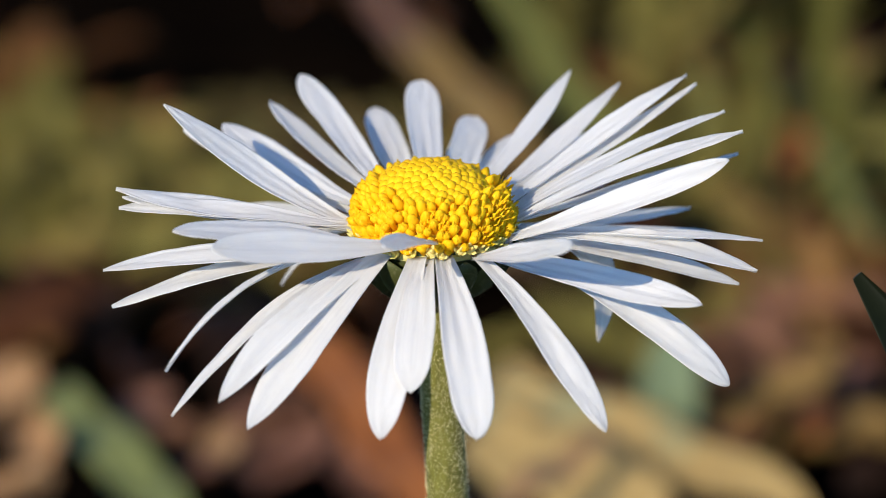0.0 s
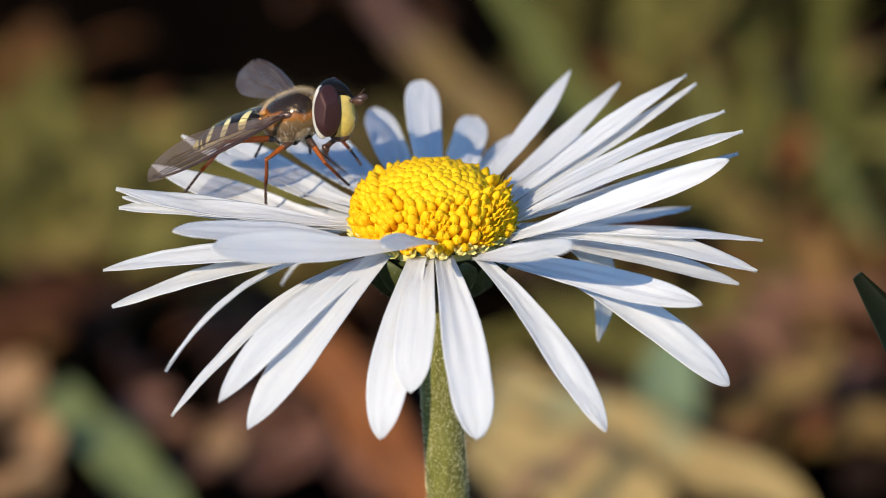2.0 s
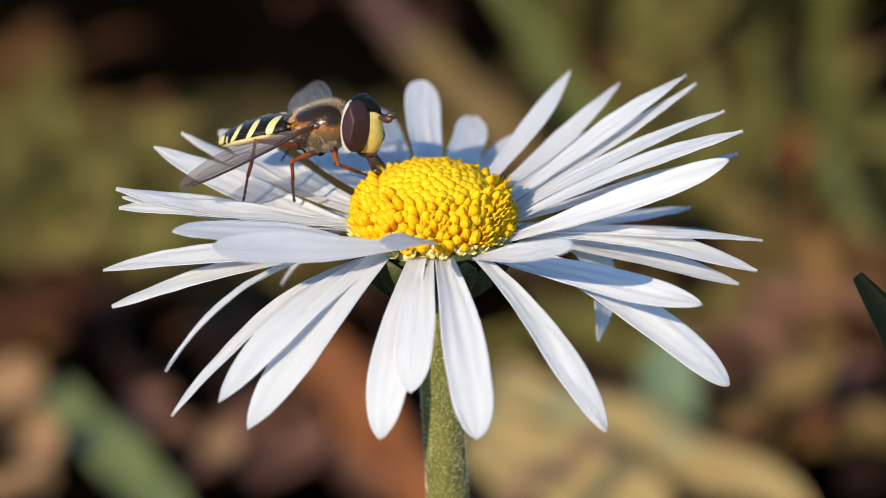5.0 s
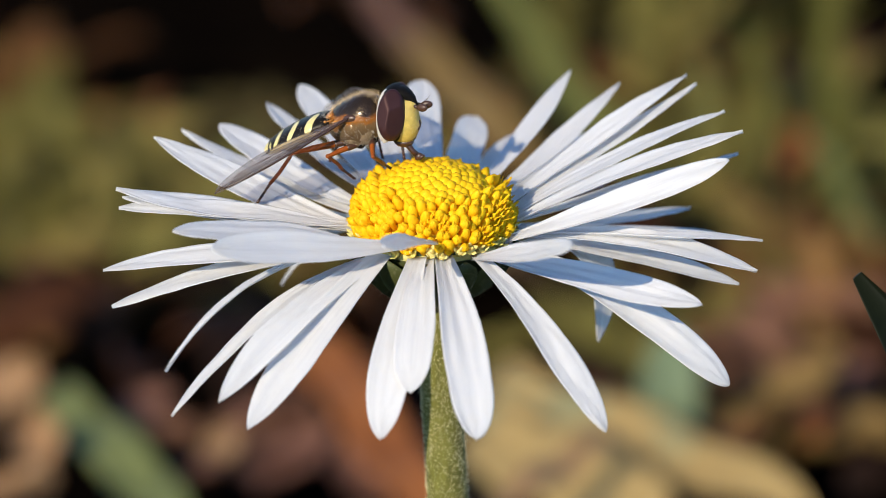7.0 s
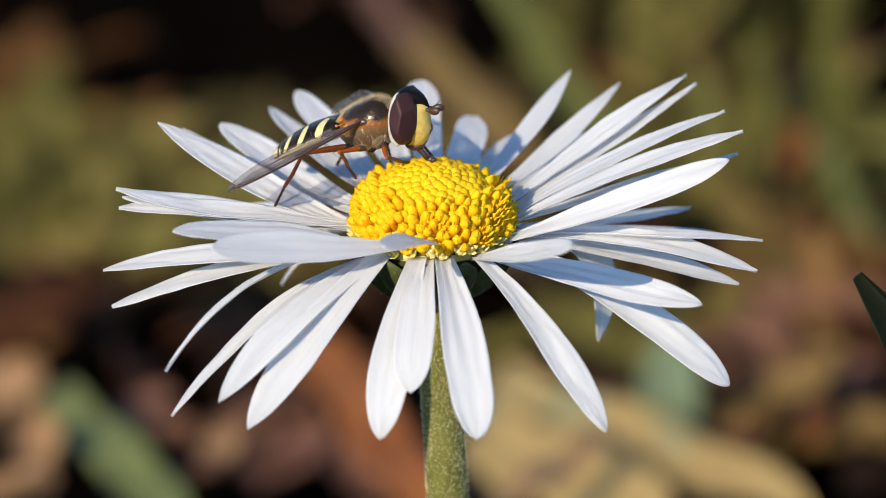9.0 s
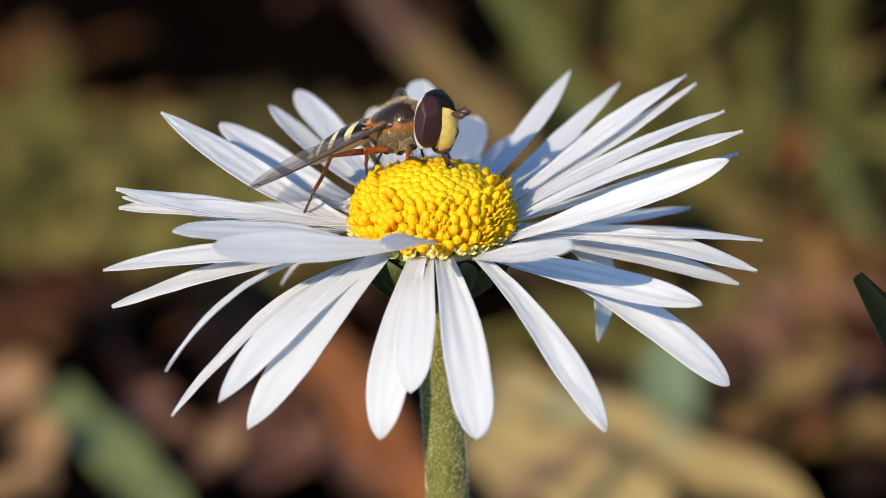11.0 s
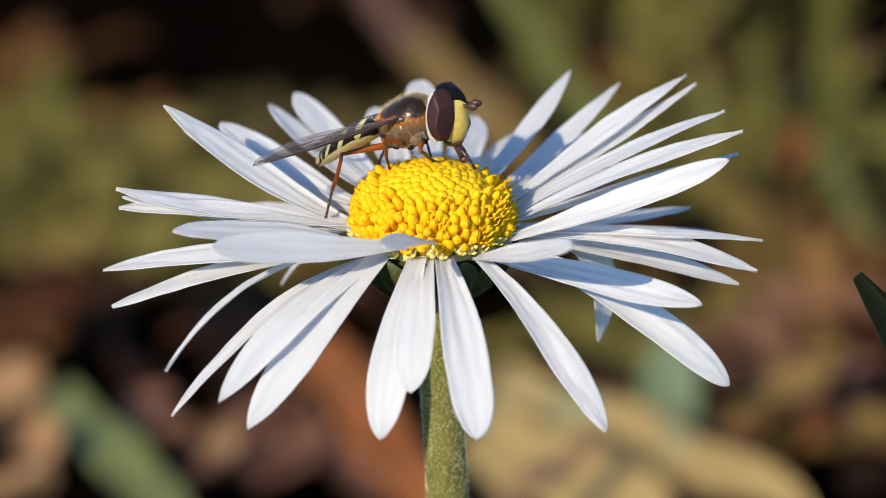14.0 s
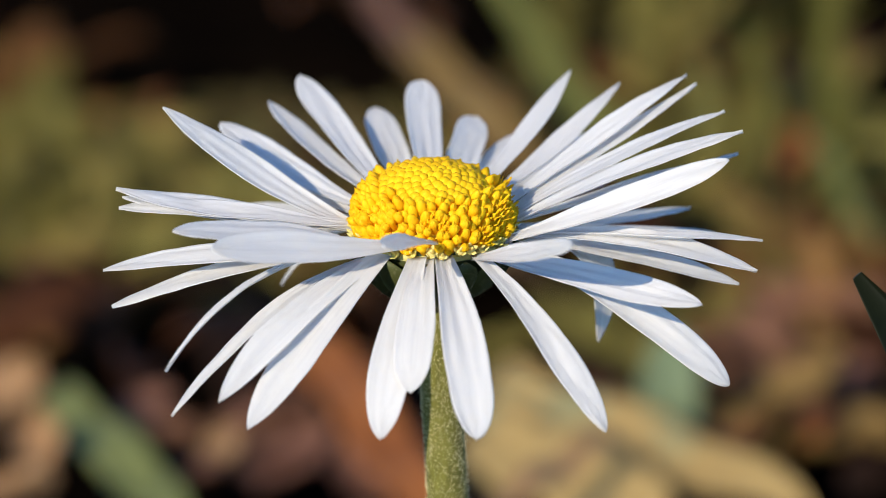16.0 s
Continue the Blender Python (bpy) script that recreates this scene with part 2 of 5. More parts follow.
def strip(points, width, up, cup=0.15, thick=0.15 * MM, nu=6, taper=(0.5, 0.15)):
    """A leaf-like ribbon through points with a channelled cross-section and thickness."""
    pts = [Vector(p) for p in points]
    n = len(pts)
    tops, bots = [], []
    for i, p in enumerate(pts):
        v = i / (n - 1)
        d = (pts[min(i + 1, n - 1)] - pts[max(i - 1, 0)]).normalized()
        s = d.cross(Vector(up)).normalized()
        nn = s.cross(d)
        w = width * 0.5 * (taper[0] + (1 - taper[0]) * math.sin(min(v * 1.7, 1) * math.pi / 2)) * max(taper[1] if v == 1 else 0, math.sqrt(max(0, 1 - max(0, (v - 0.55) / 0.45) ** 2.2)))
        w = max(w, width * 0.02)
        for k in range(nu + 1):
            u = 2 * k / nu - 1
            q = p + s * (u * w) + nn * (cup * w * (u * u))
            tops.append(q + nn * thick * 0.5 * (1 - 0.8 * u * u))
            bots.append(q - nn * thick * 0.5 * (1 - 0.8 * u * u))
    m = nu + 1
    o = len(tops)
    fs = []
    for i in range(n - 1):
        for k in range(nu):
            a, b, c, e = i * m + k, i * m + k + 1, (i + 1) * m + k + 1, (i + 1) * m + k
            fs += [(a, b, c, e), (o + e, o + c, o + b, o + a)]
        a, e = i * m, (i + 1) * m
        fs += [(a, e, o + e, o + a), (o + a + nu, o + e + nu, e + nu, a + nu)]
    fs += [tuple([k for k in range(nu, -1, -1)] + [o + k for k in range(nu + 1)])]
    a = (n - 1) * m
    fs += [tuple([a + k for k in range(m)] + [o + a + k for k in range(nu, -1, -1)])]
    return tops + bots, fs


def green_leaf(p, q, width, material, label, up):
    """One pointed leaf that rises straight from the soil at p to its tip q."""
    p, q = Vector(p), Vector(q)
    ob = mesh_ob("green_leaf", *strip([p.lerp(q, i / 14) for i in range(15)], width * MM, up, 0.3, taper=(0.6, 0.1)), material)
    return tagged(ob, label, "leaf")


def long_leaf(p, q, width, material, label, category="grass", up=(0.1, -0.75, 0.65)):
    """A long withered blade that lies on the litter from p to q, a little wavy."""
    p, q = Vector(p), Vector(q)
    pts = [p.lerp(q, i / 16) + Vector((0, 0, 0.0004 * math.sin(i * 0.9 + p.x * 400))) for i in range(17)]
    ob = mesh_ob("grass_blade", *strip(pts, width * MM, up, 0.25, 0.2 * MM, taper=(0.75, 0.1)), material)
    return tagged(ob, label, category)


def fallen_leaf(c, length, width, turn, tilt, curl, material, label, lean=0.0):
    """A dead leaf with midrib, curled along its length, lying on the ground."""
    n, m = 16, 10
    rng = random.Random(int(c[0] * 1e5) + 7)
    tops = []
    rot = Euler((radians(lean), radians(tilt), radians(turn))).to_matrix()
    for side in (1, -1):
        for i in range(n + 1):
            v = i / n
            w = width * 0.5 * math.sin(math.pi * min(1, v * 0.97 + 0.02)) ** 0.7 * (1 + 0.12 * math.sin(v * 31))
            for k in range(m + 1):
                u = 2 * k / m - 1
                z = curl * width * (u * u) + 0.5 * curl * length * (v - 0.5) ** 2 + 0.06 * width * noise.noise(Vector((v * 4, u * 2, c[0] * 90)))
                z += 0.03 * width * math.exp(-(u / 0.12) ** 2) + side * 0.00012
                tops.append(Vector(c) + rot @ (Vector(((v - 0.5) * length, u * w, z)) * MM * 1.0 + Vector((0, 0, 0))))
    o = (n + 1) * (m + 1)
    fs = []
    for i in range(n):
        for k in range(m):
            a, b, e, f = i * (m + 1) + k, i * (m + 1) + k + 1, (i + 1) * (m + 1) + k + 1, (i + 1) * (m + 1) + k
            fs += [(a, f, e, b), (o + a, o + b, o + e, o + f)]
    for i in range(n):
        a, f = i * (m + 1), (i + 1) * (m + 1)
        fs += [(a, o + a, o + f, f), (a + m, f + m, o + f + m, o + a + m)]
    return tagged(mesh_ob("fallen_leaf", tops, fs, material), label, "dead leaf", "dead leaves on the ground")


G_OLIVE, G_TEAL = "olive green grass blade among dead leaves", "blue green grass blade standing in leaf litter"
G_STRAW, G_RUST = "dry straw coloured grass blade fallen aslant", "rust brown withered grass blade lying aslant"
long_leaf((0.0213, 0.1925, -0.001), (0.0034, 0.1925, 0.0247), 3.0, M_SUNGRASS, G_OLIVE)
long_leaf((0.0347, 0.1925, -0.001), (0.0322, 0.1925, 0.0247), 2.6, M_OLIVE, G_OLIVE)
long_leaf((0.0393, 0.1788, -0.001), (0.0302, 0.1788, 0.0151), 1.3, M_LIGHT, G_OLIVE)
long_leaf((0.034, 0.1709, -0.001), (0.03, 0.1709, 0.0078), 1.8, M_STRAW, G_RUST)
long_leaf((0.0307, 0.2071, -0.001), (0.0269, 0.2071, 0.0137), 2.6, M_OLIVE, G_OLIVE)
long_leaf((-0.0069, 0.2250, 0.0134), (-0.0021, 0.2000, 0.0139), 3, M_UMBER, G_RUST)
long_leaf((-0.0031, 0.2050, 0.0142), (0.0075, 0.1800, 0.0112), 4.2, M_TAN, G_STRAW)
long_leaf((0.0170, 0.1320, 0.0050), (0.0174, 0.1340, 0.0134), 4.6, M_TEAL, G_TEAL)
long_leaf((-0.0286, 0.1360, 0.0079), (-0.0177, 0.1150, 0.0063), 4.2, M_LIGHT, G_TEAL)
long_leaf((-0.0091, 0.1420, 0.0101), (0.0001, 0.1150, 0.0063), 4.8, M_RUST, G_RUST)
long_leaf((0.0045, 0.1360, 0.0092), (0.0261, 0.1080, 0.0104), 4.4, M_PALE, G_STRAW)
long_leaf((0.0037, 0.1340, 0.0078), (0.0184, 0.1180, 0.0093), 6, M_FADED, G_STRAW)
long_leaf((0.0124, 0.115, 0.0133), (0.0036, 0.103, 0.0127), 1.8, M_PEACH, G_STRAW)
long_leaf((0.0032, 0.1260, 0.0088), (0.0160, 0.1080, 0.0093), 7, M_PALE, G_STRAW)
long_leaf((0.0331, 0.1658, -0.001), (0.0301, 0.1658, 0.0094), 2.4, M_STRAW, G_STRAW)
fallen_leaf((-0.0318, 0.1366, 0.007), 7, 5.5, 60, -20, 0.35, M_PEACH, "curled peach coloured dead leaf lying on the soil")
fallen_leaf((-0.0292, 0.1247, 0.008), 6, 4, 100, -25, 0.4, M_PEACH, "curled peach coloured dead leaf lying on the soil")
fallen_leaf((-0.0302, 0.1152, 0.008), 8, 5, -10, -20, 0.35, M_PEACH, "curled peach coloured dead leaf lying on the soil")
fallen_leaf((-0.0159, 0.1314, 0.005), 5, 2.8, 75, -25, 0.3, M_PEACH, "curled peach coloured dead leaf lying on the soil")
fallen_leaf((-0.0212, 0.1355, 0.0040), 8, 5, -20, -10, 0.3, M_UMBER, "curled umber coloured dead leaf lying on the soil")
fallen_leaf((-0.0124, 0.1358, 0.0030), 14, 7, 70, 0, 0.3, M_UMBER, "curled umber coloured dead leaf lying on the soil")
fallen_leaf((0.0251, 0.1470, 0.0040), 12, 7, 40, 0, 0.3, M_UMBER, "curled umber coloured dead leaf lying on the soil")
fallen_leaf((0.0298, 0.1344, 0.0040), 14, 8, -30, -10, 0.3, M_TAN, "curled brown coloured dead leaf lying on the soil")
fallen_leaf((0.0237, 0.1530, 0.0040), 10, 6, 10, -10, 0.3, M_UMBER, "curled umber coloured dead leaf lying on the soil")
fallen_leaf((0.0268, 0.1410, 0.0050), 10, 6, 30, -20, 0.3, M_TAN, "curled brown coloured dead leaf lying on the soil")
fallen_leaf((0.0238, 0.1331, 0.0050), 9, 5, 60, -20, 0.3, M_TAN, "curled brown coloured dead leaf lying on the soil")
fallen_leaf((0.0303, 0.1988, 0.0040), 9, 5, 60, -20, 0.3, M_RUST, "curled rust coloured dead leaf lying on the soil")
fallen_leaf((0.0065, 0.1279, 0.0040), 14, 10, 20, -10, 0.2, M_PALE, "curled straw coloured dead leaf lying on the soil")
fallen_leaf((-0.0068, 0.1445, 0.0050), 12, 8, -60, -20, 0.3, M_RUST, "curled rust coloured dead leaf lying on the soil")
fallen_leaf((-0.0312, 0.1618, 0.0030), 14, 6, 10, -10, 0.3, M_UMBER, "curled umber coloured dead leaf lying on the soil")
fallen_leaf((0.0305, 0.1629, 0.0040), 14, 7, -40, -10, 0.3, M_UMBER, "curled umber coloured dead leaf lying on the soil")
fallen_leaf((0.0109, 0.1944, 0.0040), 14, 7, -40, 0, 0.2, M_TAN, "curled brown coloured dead leaf lying on the soil")
fallen_leaf((-0.0221, 0.1406, 0.004), 6, 4.5, 30, -20, 0.3, M_REDDISH, "curled reddish brown dead leaf lying on the soil")
fallen_leaf((-0.0184, 0.129, 0.004), 7, 4, -40, -20, 0.3, M_REDDISH, "curled reddish brown dead leaf lying on the soil")
fallen_leaf((-0.0105, 0.1311, 0.004), 9, 5, 50, -15, 0.3, M_REDDISH, "curled reddish brown dead leaf lying on the soil")
fallen_leaf((-0.013, 0.1406, 0.004), 7, 4, 10, -15, 0.3, M_REDDISH, "curled reddish brown dead leaf lying on the soil")
fallen_leaf((-0.0055, 0.1279, 0.004), 8, 5, 120, -15, 0.3, M_REDDISH, "curled reddish brown dead leaf lying on the soil")
fallen_leaf((0.0248, 0.1579, 0.004), 7, 4, 35, -15, 0.3, M_REDDISH, "curled reddish brown dead leaf lying on the soil")
fallen_leaf((0.0316, 0.147, 0.004), 7, 4, 75, -15, 0.3, M_REDDISH, "curled reddish brown dead leaf lying on the soil")
fallen_leaf((0.0298, 0.1492, 0.005), 5, 3, 20, -20, 0.3, M_TAN, "curled brown coloured dead leaf lying on the soil")
fallen_leaf((0.0275, 0.1353, 0.005), 6, 3.5, 70, -20, 0.3, M_RUST, "curled rust coloured dead leaf lying on the soil")
fallen_leaf((0.0322, 0.1378, 0.004), 6, 4, -20, -20, 0.3, M_TAN, "curled brown coloured dead leaf lying on the soil")
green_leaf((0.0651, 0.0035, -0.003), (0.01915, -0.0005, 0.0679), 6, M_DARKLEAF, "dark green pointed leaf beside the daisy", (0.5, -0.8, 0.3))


def tuft(x, y, rx, ry, material, count, length, width, label, seed):
    """Grass leaning every way out of one patch of soil, sizes in mm."""
    rng = random.Random(seed)
    parts = []
    for _ in range(count):
        a, r = rng.uniform(0, 6.28), math.sqrt(rng.random())
        px, py = x + rx * r * math.cos(a), y + ry * r * math.sin(a)
        l = length * rng.uniform(0.6, 1.3)
        d = Vector((rng.gauss(0, 0.65), rng.gauss(-0.1, 0.4), rng.uniform(0.35, 1.0))).normalized() * l
        droop = rng.uniform(0.1, 0.6)
        pts = [Vector((px, py, -2)) + d * i / 6 + Vector((d.x * 0.5, d.y * 0.5, -l * droop)) * (i / 6) ** 2.2 for i in range(7)]
        pts = [Vector((p.x, p.y, max(p.z, -3))) * MM for p in pts]
        parts.append(strip(pts, width * rng.uniform(0.6, 1.4) * MM, (rng.uniform(-.4, .4), -1, 0.5), 0.3, nu=3, taper=(0.7, 0.1)))
    tagged(mesh_ob("grass_tuft", *join(*parts), material), label, "grass", kind="stuff")


T_DULL = "tuft of dull olive moss and short grass"
T_GREEN, T_DRY = "tuft of olive green grass", "tuft of brown dead grass"
tuft(30.4, 166.8, 3.4, 2.9, M_TURF, 40, 9, 2.6, T_GREEN, 3)
tuft(-35.7, 207.6, 7.3, 6.4, M_TURF, 90, 11, 2.6, T_GREEN, 4)
tuft(-27.5, 188.4, 7.3, 5.0, M_TURF, 70, 10, 2.6, T_GREEN, 5)
tuft(-35.6, 187.0, 3.9, 5.0, M_TURF, 40, 10, 2.6, T_GREEN, 6)
tuft(-31.1, 205.8, 5.9, 3.6, M_TURF, 44, 10, 2.6, T_GREEN, 7)
tuft(31.8, 187.0, 5.9, 4.3, M_TURF, 26, 10, 2.6, T_GREEN, 8)
tuft(-31.6, 198.7, 6.8, 7.9, M_TURF, 80, 11, 2.6, T_GREEN, 9)
tuft(-22.1, 195.2, 3.9, 4.3, M_TURF, 44, 9, 2.6, T_GREEN, 10)
tuft(-10.4, 194.0, 5.9, 5.7, M_TURF, 40, 10, 2.6, T_GREEN, 12)
tuft(21.2, 231.2, 6.8, 5.0, M_HAY, 40, 10, 2.4, T_DRY, 13)
tuft(31.0, 211.0, 5.4, 10.7, M_TURF, 80, 12, 2.6, T_GREEN, 14)
tuft(31.6, 176.7, 5.9, 10.0, M_HAY, 60, 12, 2.6, T_DRY, 16)
tuft(18.7, 160.3, 5.4, 4.3, M_TURF, 36, 8, 2.8, T_GREEN, 17)
tuft(9.5, 161.5, 5.4, 2.9, M_TURF, 36, 8, 2.8, T_GREEN, 18)
tuft(-31.3, 174.3, 6.8, 2.9, M_HAY, 24, 8, 2.6, T_DRY, 19)
tuft(5.3, 212.8, 2.4, 3.6, M_HAY, 12, 8, 2.6, T_DRY, 21)
tuft(-21.1, 195.2, 3.4, 2.9, M_TURF, 30, 9, 2.6, T_GREEN, 22)
tuft(14.5, 216.6, 5.9, 6.4, M_TURF, 40, 10, 2.4, T_GREEN, 23)
tuft(28.2, 160.3, 5.9, 4.3, M_HAY, 30, 8, 2.6, T_DRY, 24)
tuft(-38.5, 230.5, 2.9, 5.7, M_HAY, 20, 8, 2.6, T_DRY, 25)

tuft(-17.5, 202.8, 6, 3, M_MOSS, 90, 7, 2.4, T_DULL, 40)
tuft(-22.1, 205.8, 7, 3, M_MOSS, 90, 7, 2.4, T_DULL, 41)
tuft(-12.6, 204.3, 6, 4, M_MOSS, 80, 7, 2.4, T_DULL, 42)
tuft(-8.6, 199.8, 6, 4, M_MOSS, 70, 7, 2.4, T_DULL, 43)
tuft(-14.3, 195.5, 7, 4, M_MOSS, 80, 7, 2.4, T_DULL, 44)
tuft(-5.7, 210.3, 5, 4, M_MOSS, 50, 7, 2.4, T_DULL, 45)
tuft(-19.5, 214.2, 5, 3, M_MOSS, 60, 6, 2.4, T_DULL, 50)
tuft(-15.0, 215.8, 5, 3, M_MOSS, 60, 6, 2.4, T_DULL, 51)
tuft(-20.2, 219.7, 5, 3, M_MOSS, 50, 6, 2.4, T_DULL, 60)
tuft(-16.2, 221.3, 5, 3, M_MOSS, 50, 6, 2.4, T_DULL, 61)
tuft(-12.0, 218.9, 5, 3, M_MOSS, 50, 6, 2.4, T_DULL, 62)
tuft(22.1, 173.5, 5, 3, M_TURF, 40, 6, 2.4, T_GREEN, 63)
tuft(17.5, 175.5, 5, 3, M_TURF, 36, 6, 2.4, T_GREEN, 64)


def litter():
    """Uncountable small dead scraps, moss and short grass on the soil behind the flower."""
    rng = random.Random(5)
    for name, mat, count, lab in (("leaf_litter", M_SCRAP, 900, "brown dead leaf scraps covering the soil"),
                                  ("short_grass", M_TURF, 1500, "short olive green grass and moss on the soil")):
        parts = []
        for _ in range(count):
            x, y = rng.uniform(-0.10, 0.10), rng.uniform(0.07, 0.40)
            k = noise.noise(Vector((x * 26, y * 18, 2.0 if name == "leaf_litter" else 9.0)))
            # Scraps and grass left out here so the soil's painted shade shows.
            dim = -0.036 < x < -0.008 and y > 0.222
            if name == "leaf_litter":
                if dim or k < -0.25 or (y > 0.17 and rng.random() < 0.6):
                    continue
                a = rng.uniform(0, 6.28)
                l = rng.uniform(0.004, 0.012)
                z = rng.uniform(0.0, 0.004)
                d = Vector((math.cos(a), math.sin(a), rng.uniform(-0.2, 0.5))) * l
                pts = [Vector((x, y, z)) + d * i / 5 + Vector((0, 0, 0.002 * math.sin(i * 0.63))) for i in range(6)]
                parts.append(strip(pts, l * rng.uniform(0.35, 0.7), (rng.uniform(-.5, .5), rng.uniform(-.5, .5), 1), 0.4, nu=3, taper=(0.4, 0.1)))
            else:
                # Patches without grass, where the blackened soil colour gives the shade.
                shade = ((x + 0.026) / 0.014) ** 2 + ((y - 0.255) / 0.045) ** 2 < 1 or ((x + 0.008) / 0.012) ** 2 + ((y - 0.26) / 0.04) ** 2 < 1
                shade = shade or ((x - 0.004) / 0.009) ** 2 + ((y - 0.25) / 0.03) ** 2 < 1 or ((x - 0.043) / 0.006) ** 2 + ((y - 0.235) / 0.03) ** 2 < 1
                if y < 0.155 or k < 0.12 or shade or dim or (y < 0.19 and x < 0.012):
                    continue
                l = rng.uniform(0.007, 0.02) * (1.2 if y > 0.18 else 0.7)
                d = Vector((rng.uniform(-0.6, 0.6), rng.uniform(-0.5, 0.4), 1)).normalized() * l
                pts = [Vector((x, y, -0.003)) + d * i / 5 + Vector((d.x, d.y, 0)) * (i / 5) ** 2 * 0.5 for i in range(6)]
                parts.append(strip(pts, rng.uniform(0.0012, 0.0028), (0, -1, 0.3), 0.3, nu=2, taper=(0.7, 0.1)))
        tagged(mesh_ob(name, *join(*parts), mat), lab, "ground cover", kind="stuff")


litter()


# ---- the daisy ----
daisy = empty("daisy", "white daisy with yellow centre on a hairy green stem", "flower")
RING = Vector((0, 0, HEAD))


def stem_point(v):
    """v from the soil (0) to the flower head (1)."""
    return Vector((0.0016 * (1 - v) ** 1 + 0.0009 * math.sin(v * math.pi), 0.001 * math.sin(v * math.pi), -0.004 + v * (HEAD - 0.0015 + 0.004)))


def stem():
    pts = [stem_point(i / 40) for i in range(41)]
    rad = [(1.02 - 0.20 * (i / 40) ** 6) * MM for i in range(41)]
    ob = mesh_ob("stem", *tube(pts, rad, 20), M_STEM, daisy, "round green stem covered with short pale hairs")
    rng = random.Random(3)
    roots = []
    for _ in range(9500):
        v = rng.uniform(0.72, 0.985)
        c, a = stem_point(v), rng.uniform(0, 6.28)
        r = Vector((math.cos(a), math.sin(a), 0))
        roots.append((c + r * 0.93 * MM, r * rng.uniform(0.2, 0.8) + Vector((rng.uniform(-.5, .5), rng.uniform(-.5, .5), rng.uniform(0.3, 1.2)))))
    hb = mesh_ob("stem_hair", *hairs(roots, 0.19 * MM, 0.009 * MM, 0.3, rng), M_HAIR, ob, "short pale hairs lying on the stem")
    tagged(hb, kind="stuff")


def receptacle():
    rings = []
    for z, r in ((-3.9, 0.75), (-3.3, 0.9), (-2.6, 1.5), (-1.9, 2.3), (-1.2, 2.9), (-0.6, 3.2), (-0.1, 3.3), (0.25, 3.2)):
        rings.append((RING + Vector((0, 0, z * MM)), (r * MM, 0, 0), (0, r * MM, 0)))
    ob = mesh_ob("receptacle", *loft(rings, 32), M_BRACT, daisy, "dark green cup under the petals")
    rng = random.Random(8)
    for i in range(14):
        a = radians(i * 360 / 14 + 9)
        out = Vector((math.cos(a), math.sin(a), 0))
        pts = []
        for k in range(9):
            v = k / 8
            r = 1.1 + 2.6 * math.sin(v * 1.45) ** 0.8 + (0.35 * v * v)
            pts.append(RING + out * r * MM + Vector((0, 0, (-3.3 + 3.0 * v ** 1.25) * MM)))
        b = mesh_ob("bract", *strip(pts, 1.75 * MM, out, -0.25, 0.2 * MM, 6, (0.6, 0.1)), M_BRACT, daisy)
        roots = []
        for _ in range(70):
            k = rng.randrange(1, 8)
            side = out.cross(Vector((0, 0, 1))) * rng.uniform(-0.7, 0.7) * MM
            roots.append((pts[k].lerp(pts[k + 1 if k < 8 else k], rng.random()) + side, out * rng.uniform(.4, 1) + Vector((rng.uniform(-.6, .6), rng.uniform(-.6, .6), rng.uniform(-.6, .6)))))
        tagged(mesh_ob("bract_hair", *hairs(roots, 0.30 * MM, 0.005 * MM, 0.4, rng), M_HAIR, b), kind="stuff")


